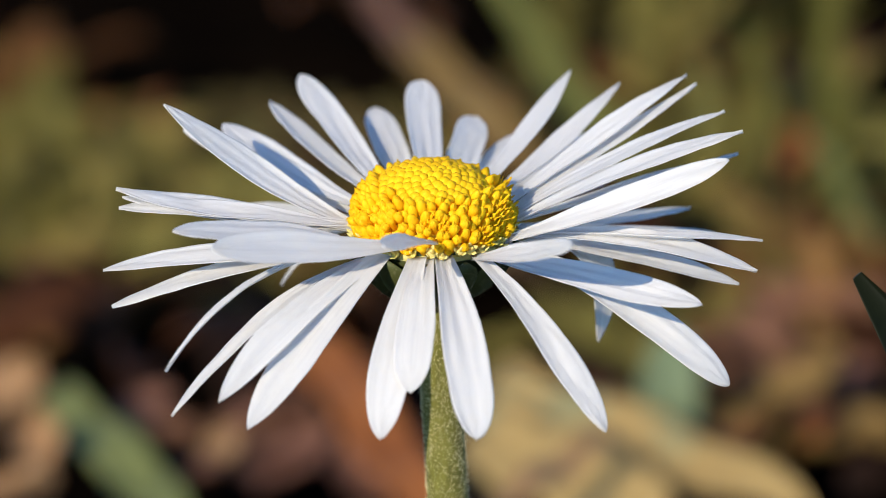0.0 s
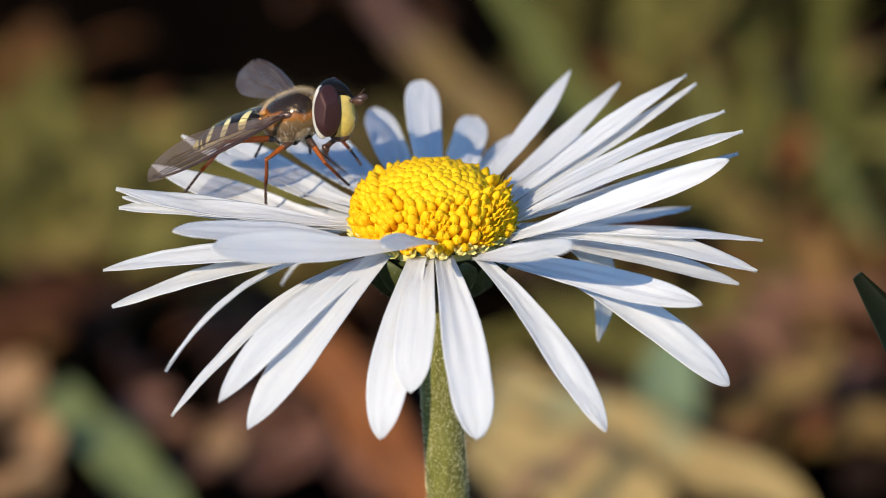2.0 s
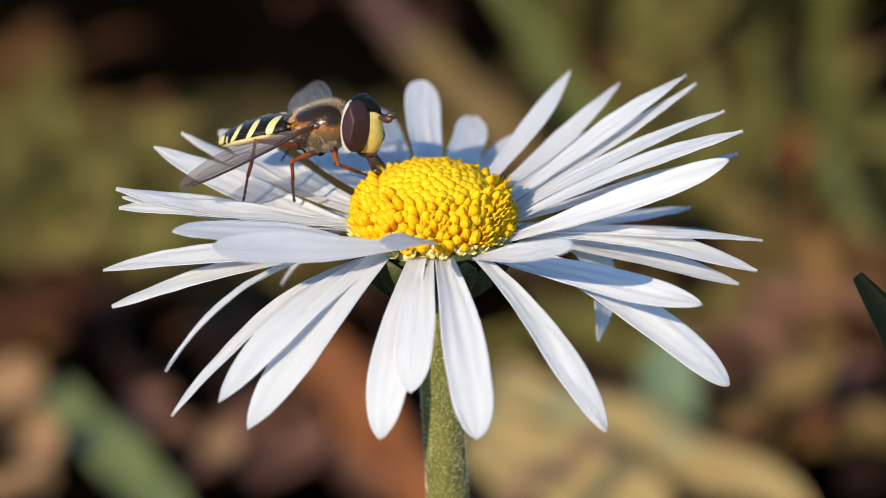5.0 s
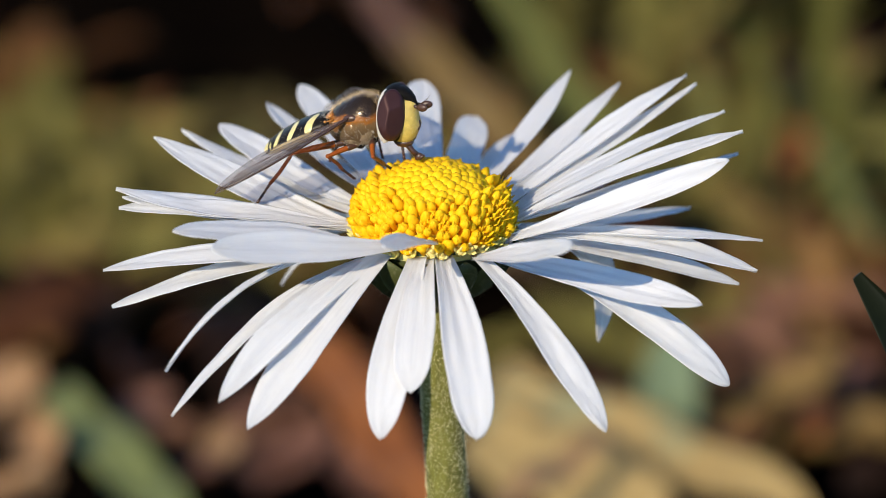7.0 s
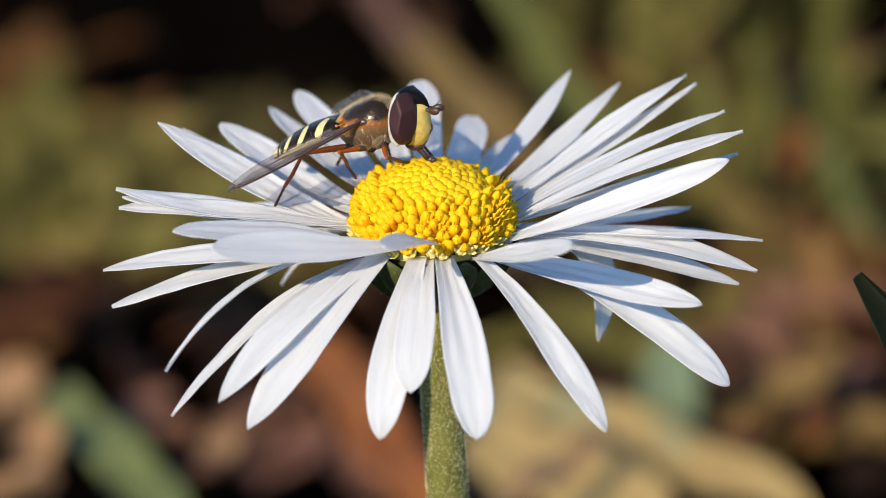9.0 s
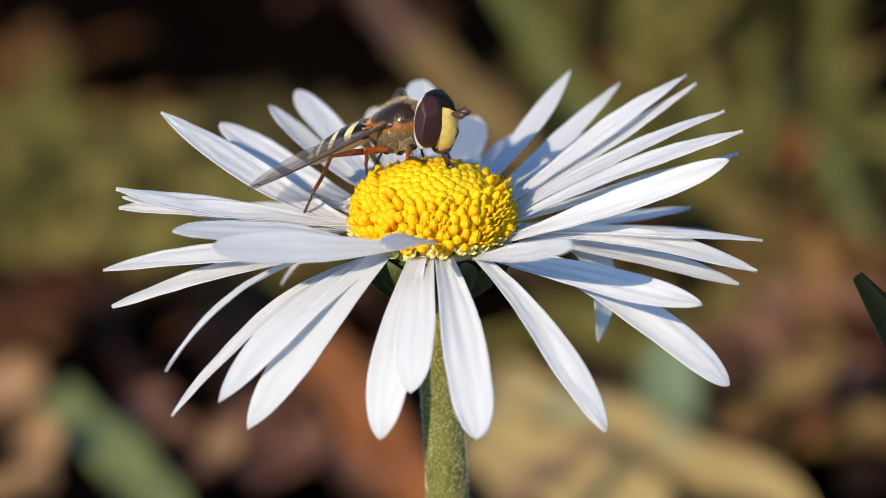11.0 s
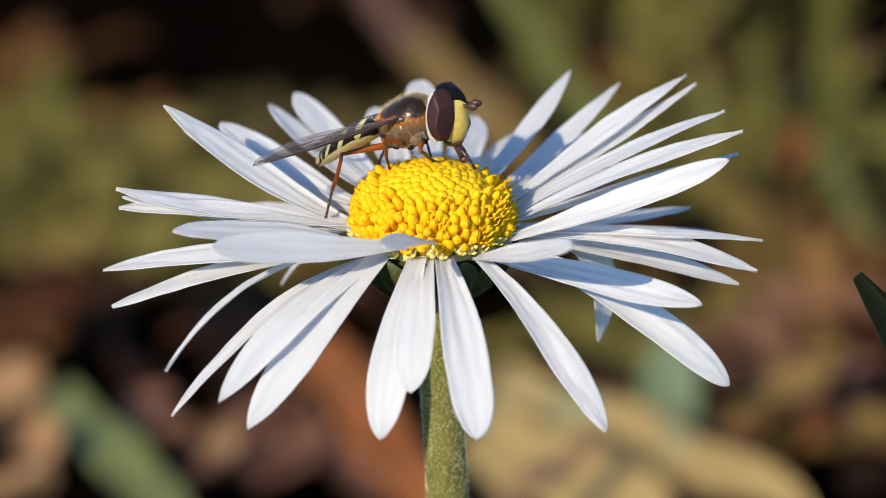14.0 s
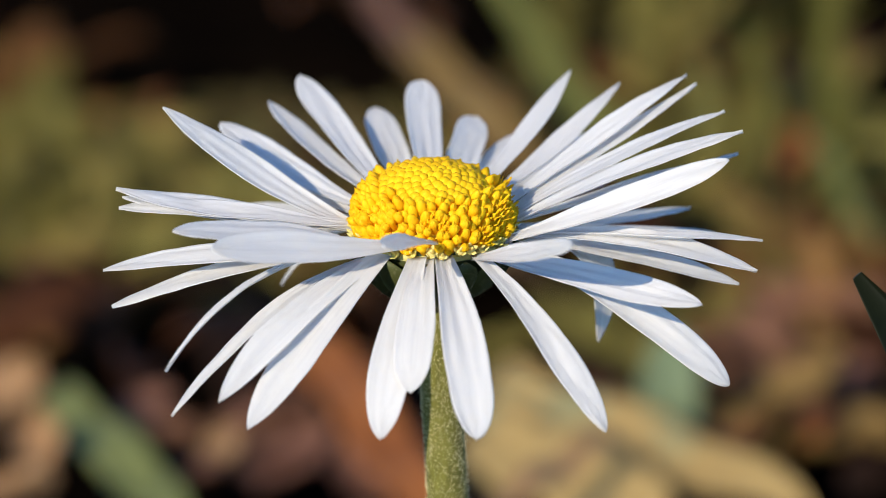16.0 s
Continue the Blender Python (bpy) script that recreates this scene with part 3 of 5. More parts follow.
def petal(az, el, length, width, roll=0, twist=0, sag=0.0, z0=0.0, point=0.3, cup=0.22, lean=0, side=0.0, neck=0.26):
    """A ray floret: azimuth and rise in degrees, sizes in mm; sag arches it upwards, side bends it sideways."""
    a, e = radians(az), radians(el)
    b = radians(az + lean)
    base = RING + Vector((3.4 * math.cos(a), 3.4 * math.sin(a), z0)) * MM
    d = Vector((math.cos(e) * math.cos(b), math.cos(e) * math.sin(b), math.sin(e)))
    s0 = d.cross(Vector((0, 0, 1))).normalized()
    n0 = s0.cross(d)
    nv, nu = 36, 18
    seed = az * 0.37 + el
    fold = 0.020 + 0.030 * noise.noise(Vector((seed * 3.1, 0.7, 0.2)))
    tops, bots, uvs = [], [], []

    def centre(v):
        wob = 0.12 * noise.noise(Vector((v * 2.2, seed, 1.0))) * math.sin(v * math.pi)
        return (d * (length * v) + n0 * (sag * 4 * v * (1 - v) + wob) + s0 * (side * 4 * v * (1 - v) + wob)) * MM

    for i in range(nv + 1):
        v = math.sin(i / nv * math.pi / 2) ** 1.15
        t = (centre(min(1, v + 0.02)) - centre(max(0, v - 0.02))).normalized()
        r = radians(roll + twist * v + 8 * noise.noise(Vector((v * 1.5, seed, 7.0))))
        s = t.cross(n0).normalized()
        nn = s.cross(t)
        s, nn = s * math.cos(r) + nn * math.sin(r), nn * math.cos(r) - s * math.sin(r)
        w = (neck + (1 - neck) * math.sin(min(1, v / 0.66) * math.pi / 2) ** 1.3)
        start = 0.80 - 0.22 * point
        tip = max(0.0, (v - start) / (1 - start))
        blunt = max(0.0, 1 - tip ** 2.6) ** (0.5 + 0.45 * point)
        sharp = (1 - tip) ** 0.75 * (1 + 0.35 * tip)
        w *= blunt * (1 - point) + sharp * point
        w = max(w * width * 0.5, 0.015) * (1 + 0.05 * noise.noise(Vector((v * 5, seed, 3.0))))
        for k in range(nu + 1):
            u = 2 * k / nu - 1
            ridge = math.cos(u * 3 * math.pi + 0.5 * noise.noise(Vector((v * 2, seed, 5.0))))
            h = cup * w * (u * u) * (1.4 - v) - fold * ridge * width * 0.5 * math.sin(min(1, v * 1.15) * math.pi) ** 0.7
            h += 0.09 * noise.noise(Vector((v * 3, u * 1.2, seed))) + 0.035 * noise.noise(Vector((v * 13, u * 3, seed + 4)))
            q = centre(v) + (s * (u * w) + nn * h) * MM
            th = 0.055 * (1 - 0.75 * u * u) * MM
            tops.append(q + nn * th)
            bots.append(q - nn * th)
            uvs.append((u * 0.5 + 0.5 + seed, v + seed))
    m, o = nu + 1, len(tops)
    fs = []
    for i in range(nv):
        for k in range(nu):
            p = (i * m + k, i * m + k + 1, (i + 1) * m + k + 1, (i + 1) * m + k)
            fs += [p, tuple(o + x for x in reversed(p))]
        p, q = i * m, (i + 1) * m
        fs += [(p, q, o + q, o + p), (o + p + nu, o + q + nu, q + nu, p + nu)]
    fs += [tuple(list(range(nu, -1, -1)) + [o + k for k in range(m)]),
           tuple([nv * m + k for k in range(m)] + [o + nv * m + k for k in range(nu, -1, -1)])]
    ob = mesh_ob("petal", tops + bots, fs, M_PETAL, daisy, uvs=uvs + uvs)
    ob.location = base
    ob["az"], ob["el"] = az, el
    return ob


stem()
receptacle()
petal_a = petal(171.4, 31.9, 10.42, 1.9, roll=22, sag=-0.4, z0=-0.2, point=0.9)
petal_b = petal(146.0, 12.1, 10.80, 1.3, roll=-2, sag=-0.3, z0=-0.2, point=0.9)
petal_c = petal(155.0, 7.5, 10.40, 1.7, roll=9, lean=-24.3, sag=-0.3, z0=0.5, point=0.3)
petal_d = petal(123.8, 11.7, 10.60, 1.45, roll=-4, sag=-0.4, z0=0.1, point=0.4)
petal_e = petal(116.5, 16.7, 11.00, 1.6, roll=1, sag=-0.4, z0=0.1, point=0.2)
petal(101.4, 7.8, 10.50, 1.65, roll=-6, sag=-0.3, z0=-0.2, point=0.1)
petal(92.3, 12.1, 11.00, 1.7, roll=-12, sag=-0.4, z0=0.1, point=0)
petal(81.4, 6.4, 10.00, 1.6, roll=-20, sag=-0.3, z0=-0.2, point=0)
petal(73.8, 2.8, 10.00, 1.5, roll=13, sag=-0.3, z0=-0.4, point=0.2)
petal(62.0, 18.2, 11.00, 1.25, roll=4, sag=-0.3, z0=0.1, point=0.95)
petal(50.8, 17.4, 11.00, 1.25, roll=-1, sag=-0.3, z0=0.1, point=0.95)
petal(56.8, 5.2, 10.50, 1.5, roll=-4, sag=-0.3, z0=-0.3, point=0.2)
petal(32.2, 24.6, 11.50, 1.3, roll=-6, sag=0.1, z0=0.1, point=0.8)
petal(29.7, 24.0, 11.60, 1.2, roll=4, sag=-0.1, z0=-0.1, point=0.8)
petal(16.6, 21.5, 11.30, 1.3, roll=-5, sag=0.3, z0=0.1, point=0.8)
petal(4.1, 21.5, 11.43, 1.4, roll=-11, sag=0.3, z0=0.1, point=0.8)
petal(47.0, 0.7, 10.00, 1.5, roll=-7, sag=-0.3, z0=-0.4, point=0.3)
petal(14.5, 12.5, 11.30, 1.2, roll=6, sag=0, z0=-0.1, point=0.8)
petal(-24.0, 21.8, 10.90, 1.5, roll=-32, sag=-0.2, z0=-0.1, point=0.4, lean=20.9)
petal(31.8, -6.1, 10.80, 1.4, roll=-2, sag=-0.3, z0=-0.5, point=0.5)
petal(20.3, -8.3, 10.60, 1.4, roll=-12, sag=-0.2, z0=-0.4, point=0.6)
petal(-4.0, -0.5, 11.50, 1.4, roll=3, sag=0.1, z0=-0.1, point=0.9)
petal(-6.0, -6.0, 11.35, 1.5, roll=-17, sag=0.7, z0=-0.3, point=0.6)
petal(2.0, -12.6, 10.80, 1.5, roll=-14, sag=0.3, z0=-0.5, point=0.6)
petal(-48.0, -2.7, 10.80, 1.6, roll=-26, sag=0, z0=-0.35, point=0.4, lean=20.5)
petal(-15.8, -28.4, 11.86, 1.7, roll=-35, sag=0.7, z0=-0.5, point=0.2)
petal(20.6, -51.4, 7.60, 1.6, roll=-66, sag=2.4, z0=-0.6, point=0.5)
petal(-57.0, 21.0, 10.50, 1.2, roll=-41, sag=0, z0=-0.4, point=0.1, lean=-8.0)
petal(-55.4, -27.7, 11.20, 1.5, roll=-7, sag=0.6, z0=-0.25, point=0.4, neck=.42)
petal(-81.6, -25.2, 11.00, 1.95, roll=0, sag=0.8, z0=-0.2, point=0.15, neck=.42)
petal(-100.4, -29.0, 10.40, 1.9, roll=-5, sag=0.6, z0=-0.22, point=0.35, neck=.46)
petal(-94.6, -22.8, 8.40, 1.8, roll=-14, sag=0.5, z0=-0.3, point=0.2, neck=.46)
petal(-86.0, 18.2, 7.60, 1.2, roll=16, sag=0.1, z0=0.5, point=0.2, lean=-22.5)
petal(-126.0, -27.2, 11.50, 1.8, roll=21, sag=0.5, z0=-0.05, point=0.6, neck=.44)
petal(-131.3, -19.5, 11.30, 1.6, roll=20, sag=0.7, z0=-0.45, point=0.7, neck=.42)
petal(-141.9, -24.2, 12.20, 1.1, roll=-6, sag=1, z0=-0.5, point=0.9)
petal(-143.7, -15.5, 11.50, 0.55, roll=-8, sag=1.8, z0=-0.5, point=0.9)
petal(-152.0, -10.3, 11.62, 1.4, roll=7, sag=0.4, z0=-0.5, point=0.8, lean=-20.1)
petal(-150.0, -2.8, 11.84, 1.5, roll=17, sag=0.3, z0=-0.4, point=0.9, lean=-24.9)
petal(-112.0, 10.4, 10.00, 1.65, roll=43, sag=-0.1, z0=0.3, point=0.3, lean=-35.7)
petal(-150.2, 13.9, 10.00, 1.5, roll=23, sag=0.2, z0=-0.2, point=0.4)
petal(-178.3, 6.1, 10.78, 1.4, roll=13, sag=0.3, z0=0, point=0.5)
petal(180.7, 9.2, 10.98, 1.6, roll=13, sag=-0.3, z0=0.2, point=0.7)
petal(179.2, 8.2, 10.70, 1.4, roll=6, sag=-0.2, z0=-0.1, point=0.6)
petal(135.9, -8.4, 8.50, 1.2, roll=11, sag=-0.2, z0=-0.5, point=0.3)
petal(133.6, -35.3, 8.50, 1.2, roll=41, sag=0.8, z0=-0.6, point=0.5)


DOME_R, DOME_H = 3.22, 2.72      # the yellow disc


def dome_point(az, q):
    """q: 0 at the top, 1 at the rim. Place and normal."""
    a = q * radians(100)
    p = Vector((DOME_R * math.sin(a) * math.cos(az), DOME_R * math.sin(a) * math.sin(az), DOME_H * math.cos(a) + 0.1))
    n = Vector((p.x / DOME_R ** 2, p.y / DOME_R ** 2, (p.z - 0.1) / DOME_H ** 2)).normalized()
    return RING + p * MM, n


def floret_meshes():
    def bud(h, r, seed, prof):
        rings = [((0, 0, z * h * MM), (r * k * MM, 0, 0), (0, r * k * MM, 0)) for z, k in prof]
        vs, fs = loft(rings, 10)
        for v in vs:
            a, k = math.atan2(v.y, v.x), max(0.0, v.z / (h * MM) - 0.35)
            v.z -= 0.10 * h * MM * k * (1 - math.cos(5 * a + seed))
            v.x *= 1 + 0.10 * k * math.cos(5 * a + seed)
            v.y *= 1 + 0.10 * k * math.cos(5 * a + seed)
        return vs, fs

    def opened(h, r, spread):
        pieces = [loft([((0, 0, z * MM), (k * MM, 0, 0), (0, k * MM, 0)) for z, k in ((0, r * 0.6), (h * 0.5, r * 0.65), (h * 0.72, r * 0.85))], 7)]
        for i in range(5):
            a = i * 2 * math.pi / 5
            o = Vector((math.cos(a), math.sin(a), 0))
            s = Vector((-o.y, o.x, 0))
            b = [o * r * 0.72 - s * r * 0.48 + Vector((0, 0, h * 0.66)), o * r * 0.72 + s * r * 0.48 + Vector((0, 0, h * 0.66)),
                 o * r * (0.9 + spread * .5) + s * r * 0.34 + Vector((0, 0, h * 0.88)), o * r * (0.9 + spread) + Vector((0, 0, h * 1.08)),
                 o * r * (0.9 + spread * .5) - s * r * 0.34 + Vector((0, 0, h * 0.88))]
            c = [x - o * r * 0.18 - Vector((0, 0, 0.02)) for x in b]
            pieces.append(([x * MM for x in b + c], [(0, 1, 2, 3, 4), (9, 8, 7, 6, 5), (1, 6, 7, 2), (2, 7, 8, 3), (3, 8, 9, 4), (4, 9, 5, 0)]))
        pieces.append(loft([((0, 0, z * MM), (k * MM, 0, 0), (0, k * MM, 0)) for z, k in ((h * 0.5, r * 0.25), (h * 1.0, r * 0.28), (h * 1.22, r * 0.2), (h * 1.3, r * 0.05))], 6))
        return join(*pieces)
    blunt = [(0, 1.0), (0.4, 0.98), (0.68, 0.86), (0.88, 0.62), (1.0, 0.32), (1.05, 0.08)]
    knob = [(0, 0.62), (0.4, 0.66), (0.62, 0.88), (0.80, 1.0), (0.95, 0.74), (1.04, 0.34), (1.07, 0.05)]
    peak = [(0, 0.80), (0.35, 0.92), (0.62, 1.0), (0.80, 0.80), (1.0, 0.38), (1.14, 0.05)]
    out = {}
    for key, (geo, mat) in {"bud": (bud(0.30, 0.235, 1, blunt), M_BUD), "tall": (bud(0.60, 0.195, 2, blunt), M_BUD), "point": (bud(0.50, 0.165, 0, peak), M_OPEN), "spire": (bud(0.62, 0.15, 0, peak), M_OPEN), "knob": (bud(0.66, 0.185, 3, knob), M_OPEN),
                            "open": (opened(0.42, 0.225, 0.10), M_OPEN), "star": (opened(0.62, 0.20, 0.30), M_OPEN), "pale": (opened(0.40, 0.17, 0.25), M_RIM)}.items():
        me = bpy.data.meshes.new("floret_" + key)
        me.from_pydata([tuple(v) for v in geo[0]], [], geo[1])
        me.materials.append(mat)
        me.shade_smooth()
        out[key] = (me, geo)
    return out


def disc():
    rings = []
    for i in range(13):
        a = radians(97) * (1 - i / 12) + 0.02
        rings.append((RING + Vector((0, 0, (DOME_H * 1.02 * math.cos(a) + 0.1) * MM)), (DOME_R * 1.015 * math.sin(a) * MM, 0, 0), (0, DOME_R * 1.015 * math.sin(a) * MM, 0)))
    ob = mesh_ob("disc", *loft(rings, 40), M_DISC, daisy, "domed bright yellow disc packed with tiny florets")
    lip = [(2.9, 0.05), (3.2, -0.05), (3.4, -0.22), (3.3, -0.45)]
    mesh_ob("ray_base_ring", *loft([(RING + Vector((0, 0, z * MM)), (r * MM, 0, 0), (0, r * MM, 0)) for r, z in lip], 48, False), M_RIM, daisy, "pale greenish yellow ring where the petals join")
    kinds = floret_meshes()
    rng = random.Random(11)
    back = []
    total = 530
    for i in range(total):
        f = (i + 0.5) / total
        q = math.acos(1 - f * 1.14) / radians(100)
        az = i * 2.399963 + rng.uniform(-0.05, 0.05)
        p, n = dome_point(az, q)
        if q < 0.46:
            key = "bud"
        elif q < 0.64:
            key = rng.choice(("bud", "tall", "tall", "point"))
        elif q < 0.94:
            # on the side turned from the sun the florets stand open, elsewhere most are still knobs
            key = rng.choice(("point", "star", "tall", "knob", "open", "open") if math.cos(az - 0.2) > 0.35 else ("tall", "knob", "knob", "point", "open"))
        else:
            key = "pale"
        if p.y > 0.0002 and 0.58 < q < 0.78 and rng.random() < 0.55:
            key = "spire"
        if q > 0.46:
            n = (n + Vector((0, 0, 0.75 * min(1, (q - 0.46) / 0.2)))).normalized()     # the outer florets stand up
        n = (n + Vector((rng.uniform(-.14, .14), rng.uniform(-.14, .14), rng.uniform(-.05, .2)))).normalized()
        turn = n.to_track_quat("Z", "Y").to_matrix().to_4x4() @ Matrix.Rotation(rng.uniform(0, 6.28), 4, "Z")
        sc = rng.uniform(1.1, 1.35) * (1.25 if key == "pale" else 1.05 if key in ("point", "star") else 1)
        m = Matrix.Translation(p) @ turn @ Matrix.Diagonal((sc, sc, sc * rng.uniform(0.9, 1.15), 1))
        if p.y < -0.0001:
            o = new("floret", kinds[key][0])
            o.parent = ob
            o.matrix_basis = m
        else:
            back.append(([m @ v for v in kinds[key][1][0]], kinds[key][1][1]))
    tagged(mesh_ob("floret_mass", *join(*back), M_OPEN, ob, "tiny yellow florets on the far side of the disc"), kind="stuff")


disc()

# ---- the hoverfly ----
fly = empty("hoverfly", "black and yellow banded hoverfly with maroon eyes and orange legs", "insect")
rng_f = random.Random(21)


def mmv(*v):
    return Vector(v) * MM


def surface_hairs(geo, count, keep, length, width, sweep, seed):
    """Hairs on a closed mesh where keep(point in mm) holds, swept along a direction."""
    rng = random.Random(seed)
    vs, fs = geo
    c = sum(vs, Vector()) / len(vs)
    roots = []
    guard = 0
    while len(roots) < count and guard < count * 30:
        guard += 1
        f = rng.choice(fs)
        a, b = rng.random(), rng.random()
        w = [(1 - a) * (1 - b), a * (1 - b), a * b, (1 - a) * b] if len(f) == 4 else [rng.random() + 0.01 for _ in f]
        p = sum((vs[i] * k for i, k in zip(f, w)), Vector()) / sum(w)
        if not keep(p / MM):
            continue
        n = (p - c).normalized()
        roots.append((p, n + Vector(sweep) + Vector((rng.uniform(-.4, .4), rng.uniform(-.4, .4), rng.uniform(-.4, .4)))))
    return hairs(roots, length * MM, width * MM, 0.35, rng)


def build_thorax():
    prof = [(-1.45, 0.15, 0.2, -0.28), (-1.3, 0.55, 0.48, -0.28), (-0.95, 0.88, 0.78, -0.28), (-0.4, 1.06, 0.98, -0.25), (0.2, 1.12, 1.08, -0.19),
            (0.7, 1.05, 1.06, -0.10), (1.1, 0.82, 0.87, -0.03), (1.35, 0.5, 0.5, 0.0), (1.45, 0.2, 0.2, 0.0)]
    geo = loft([(mmv(x * 1.0, 0, z + 0.03), mmv(0, -w, 0), mmv(0, 0, h * 1.11)) for x, w, h, z in prof], 28)
    th = mesh_ob("thorax", *geo, M_THORAX, fly, "glossy bronze brown thorax with golden hair")
    tagged(mesh_ob("thorax_hair", *surface_hairs(geo, 1300, lambda p: p.z > 0.45 and abs(p.y) < 0.42, 0.20, 0.0017, (-0.3, 0, 0.25), 1), M_FINEHAIR, th, "fine pale golden hair"), kind="stuff")
    tagged(mesh_ob("side_hair", *surface_hairs(geo, 420, lambda p: p.z < 0.15 and p.x > -0.7, 0.24, 0.0036, (0.1, 0, -0.4), 2), M_WHITEHAIR, th, "pale hair on the flanks"), kind="stuff")
    sc = loft([(mmv(-0.92 - 0.52 * v, 0, 0.36 - 0.14 * v), mmv(0, -0.80 * math.sqrt(max(0.02, 1 - v ** 2)), 0), mmv(0, 0, 0.20 * math.sqrt(max(0.02, 1 - v ** 2)))) for v in (0, .2, .4, .6, .8, .93, 1.0)], 18)
    shield = mesh_ob("scutellum", *sc, M_SHIELD, th, "amber shield behind the thorax")
    tagged(mesh_ob("shield_hair", *surface_hairs(sc, 150, lambda p: p.z > 0.2, 0.34, 0.0028, (-0.5, 0, 0.7), 8), M_WHITEHAIR, shield, "long pale hair on the shield"), kind="stuff")
    for s in (-1, 1):
        mesh_ob("shoulder", *ellipsoid(mmv(0.12, s * 0.97, 0.20), mmv(0.36, 0.15, 0.20), 14, 8), M_DARKLEG, th, "brown wing base plate")
        for at, r, mat in (((0.62, 0.84, 0.26), (0.34, 0.17, 0.40), M_THORAX), ((0.05, 0.98, -0.12), (0.34, 0.18, 0.36), M_THORAX), ((0.55, 0.74, -0.40), (0.40, 0.22, 0.46), M_PLATE),
                           ((-0.10, 0.72, -0.62), (0.46, 0.20, 0.40), M_PLATE), ((-0.62, 0.84, 0.02), (0.30, 0.18, 0.36), M_SHIELD), ((0.95, 0.55, 0.42), (0.22, 0.20, 0.22), M_SHIELD)):
            plate = ellipsoid(mmv(at[0], s * at[1], at[2] - 0.16), mmv(*r), 16, 10)
            ob = mesh_ob("side_plate", *plate, mat, th)
            tagged(mesh_ob("plate_hair", *surface_hairs(plate, 240, lambda p: abs(p.y) > 0.7, 0.11, 0.0022, (0, s * 0.3, -0.5), int(40 + at[0] * 30 + at[2] * 70)), M_WHITEHAIR, ob), kind="stuff")
        for x, y, z in ((0.75, 0.42, -0.95), (0.10, 0.5, -1.10), (-0.55, 0.5, -0.98)):
            mesh_ob("coxa", *ellipsoid(mmv(x, s * y, z), mmv(0.24, 0.20, 0.26), 12, 8), M_CROWN, th, "black hip joint")
        mesh_ob("haltere", *join(tube([mmv(-0.75, s * 0.85, 0.2), mmv(-0.95, s * 1.2, 0.25)], [0.03 * MM] * 2, 6), ellipsoid(mmv(-1.0, s * 1.27, 0.26), mmv(0.07, 0.06, 0.07), 10, 6)), M_SHIELD, th)


ABD = [(0.0, 0.66, 0.46), (0.08, 0.92, 0.56), (0.22, 1.08, 0.61), (0.42, 1.16, 0.61), (0.6, 1.12, 0.57), (0.76, 0.94, 0.50), (0.88, 0.68, 0.40), (0.96, 0.38, 0.26), (1.0, 0.10, 0.10)]


def abd_at(v, a, lift=0.0):
    """Point on the abdomen: v along, a around (0 = top)."""
    ks = [k[0] for k in ABD]
    w, h = np.interp(v, ks, [k[1] for k in ABD]) + lift, np.interp(v, ks, [k[2] for k in ABD]) + lift
    c = Vector((-1.10 - 3.95 * v, 0, -0.06 - 0.26 * v - 0.52 * v * v))
    return (c + Vector((0, w * math.sin(a), h * math.cos(a) * (0.95 if math.cos(a) > 0 else 0.8)))) * MM


def abd_patch(v0, v1, a0, a1, lift, nv=8, na=14, bow=0.0, slant=0.0):
    vs, fs = [], []
    for layer in (lift, -0.06):
        for i in range(nv + 1):
            for k in range(na + 1):
                f = k / na
                edge = 1 - (2 * f - 1) ** 4 * 0.55
                mid, half = (v0 + v1) / 2 + bow * (f - 0.5) ** 2 * 4 + slant * (f - 0.35), (v1 - v0) / 2 * edge
                v = min(0.995, max(0.005, mid + half * (2 * i / nv - 1)))
                e = max(0.0, 1 - (abs(2 * i / nv - 1) ** 6)) * max(0.0, 1 - abs(2 * f - 1) ** 8)
                vs.append(abd_at(v, a0 + (a1 - a0) * f, layer * (e if layer > 0 else 1)))
    o, m = (nv + 1) * (na + 1), na + 1
    for i in range(nv):
        for k in range(na):
            p = (i * m + k, i * m + k + 1, (i + 1) * m + k + 1, (i + 1) * m + k)
            fs.append(p)
    return vs[:o], fs


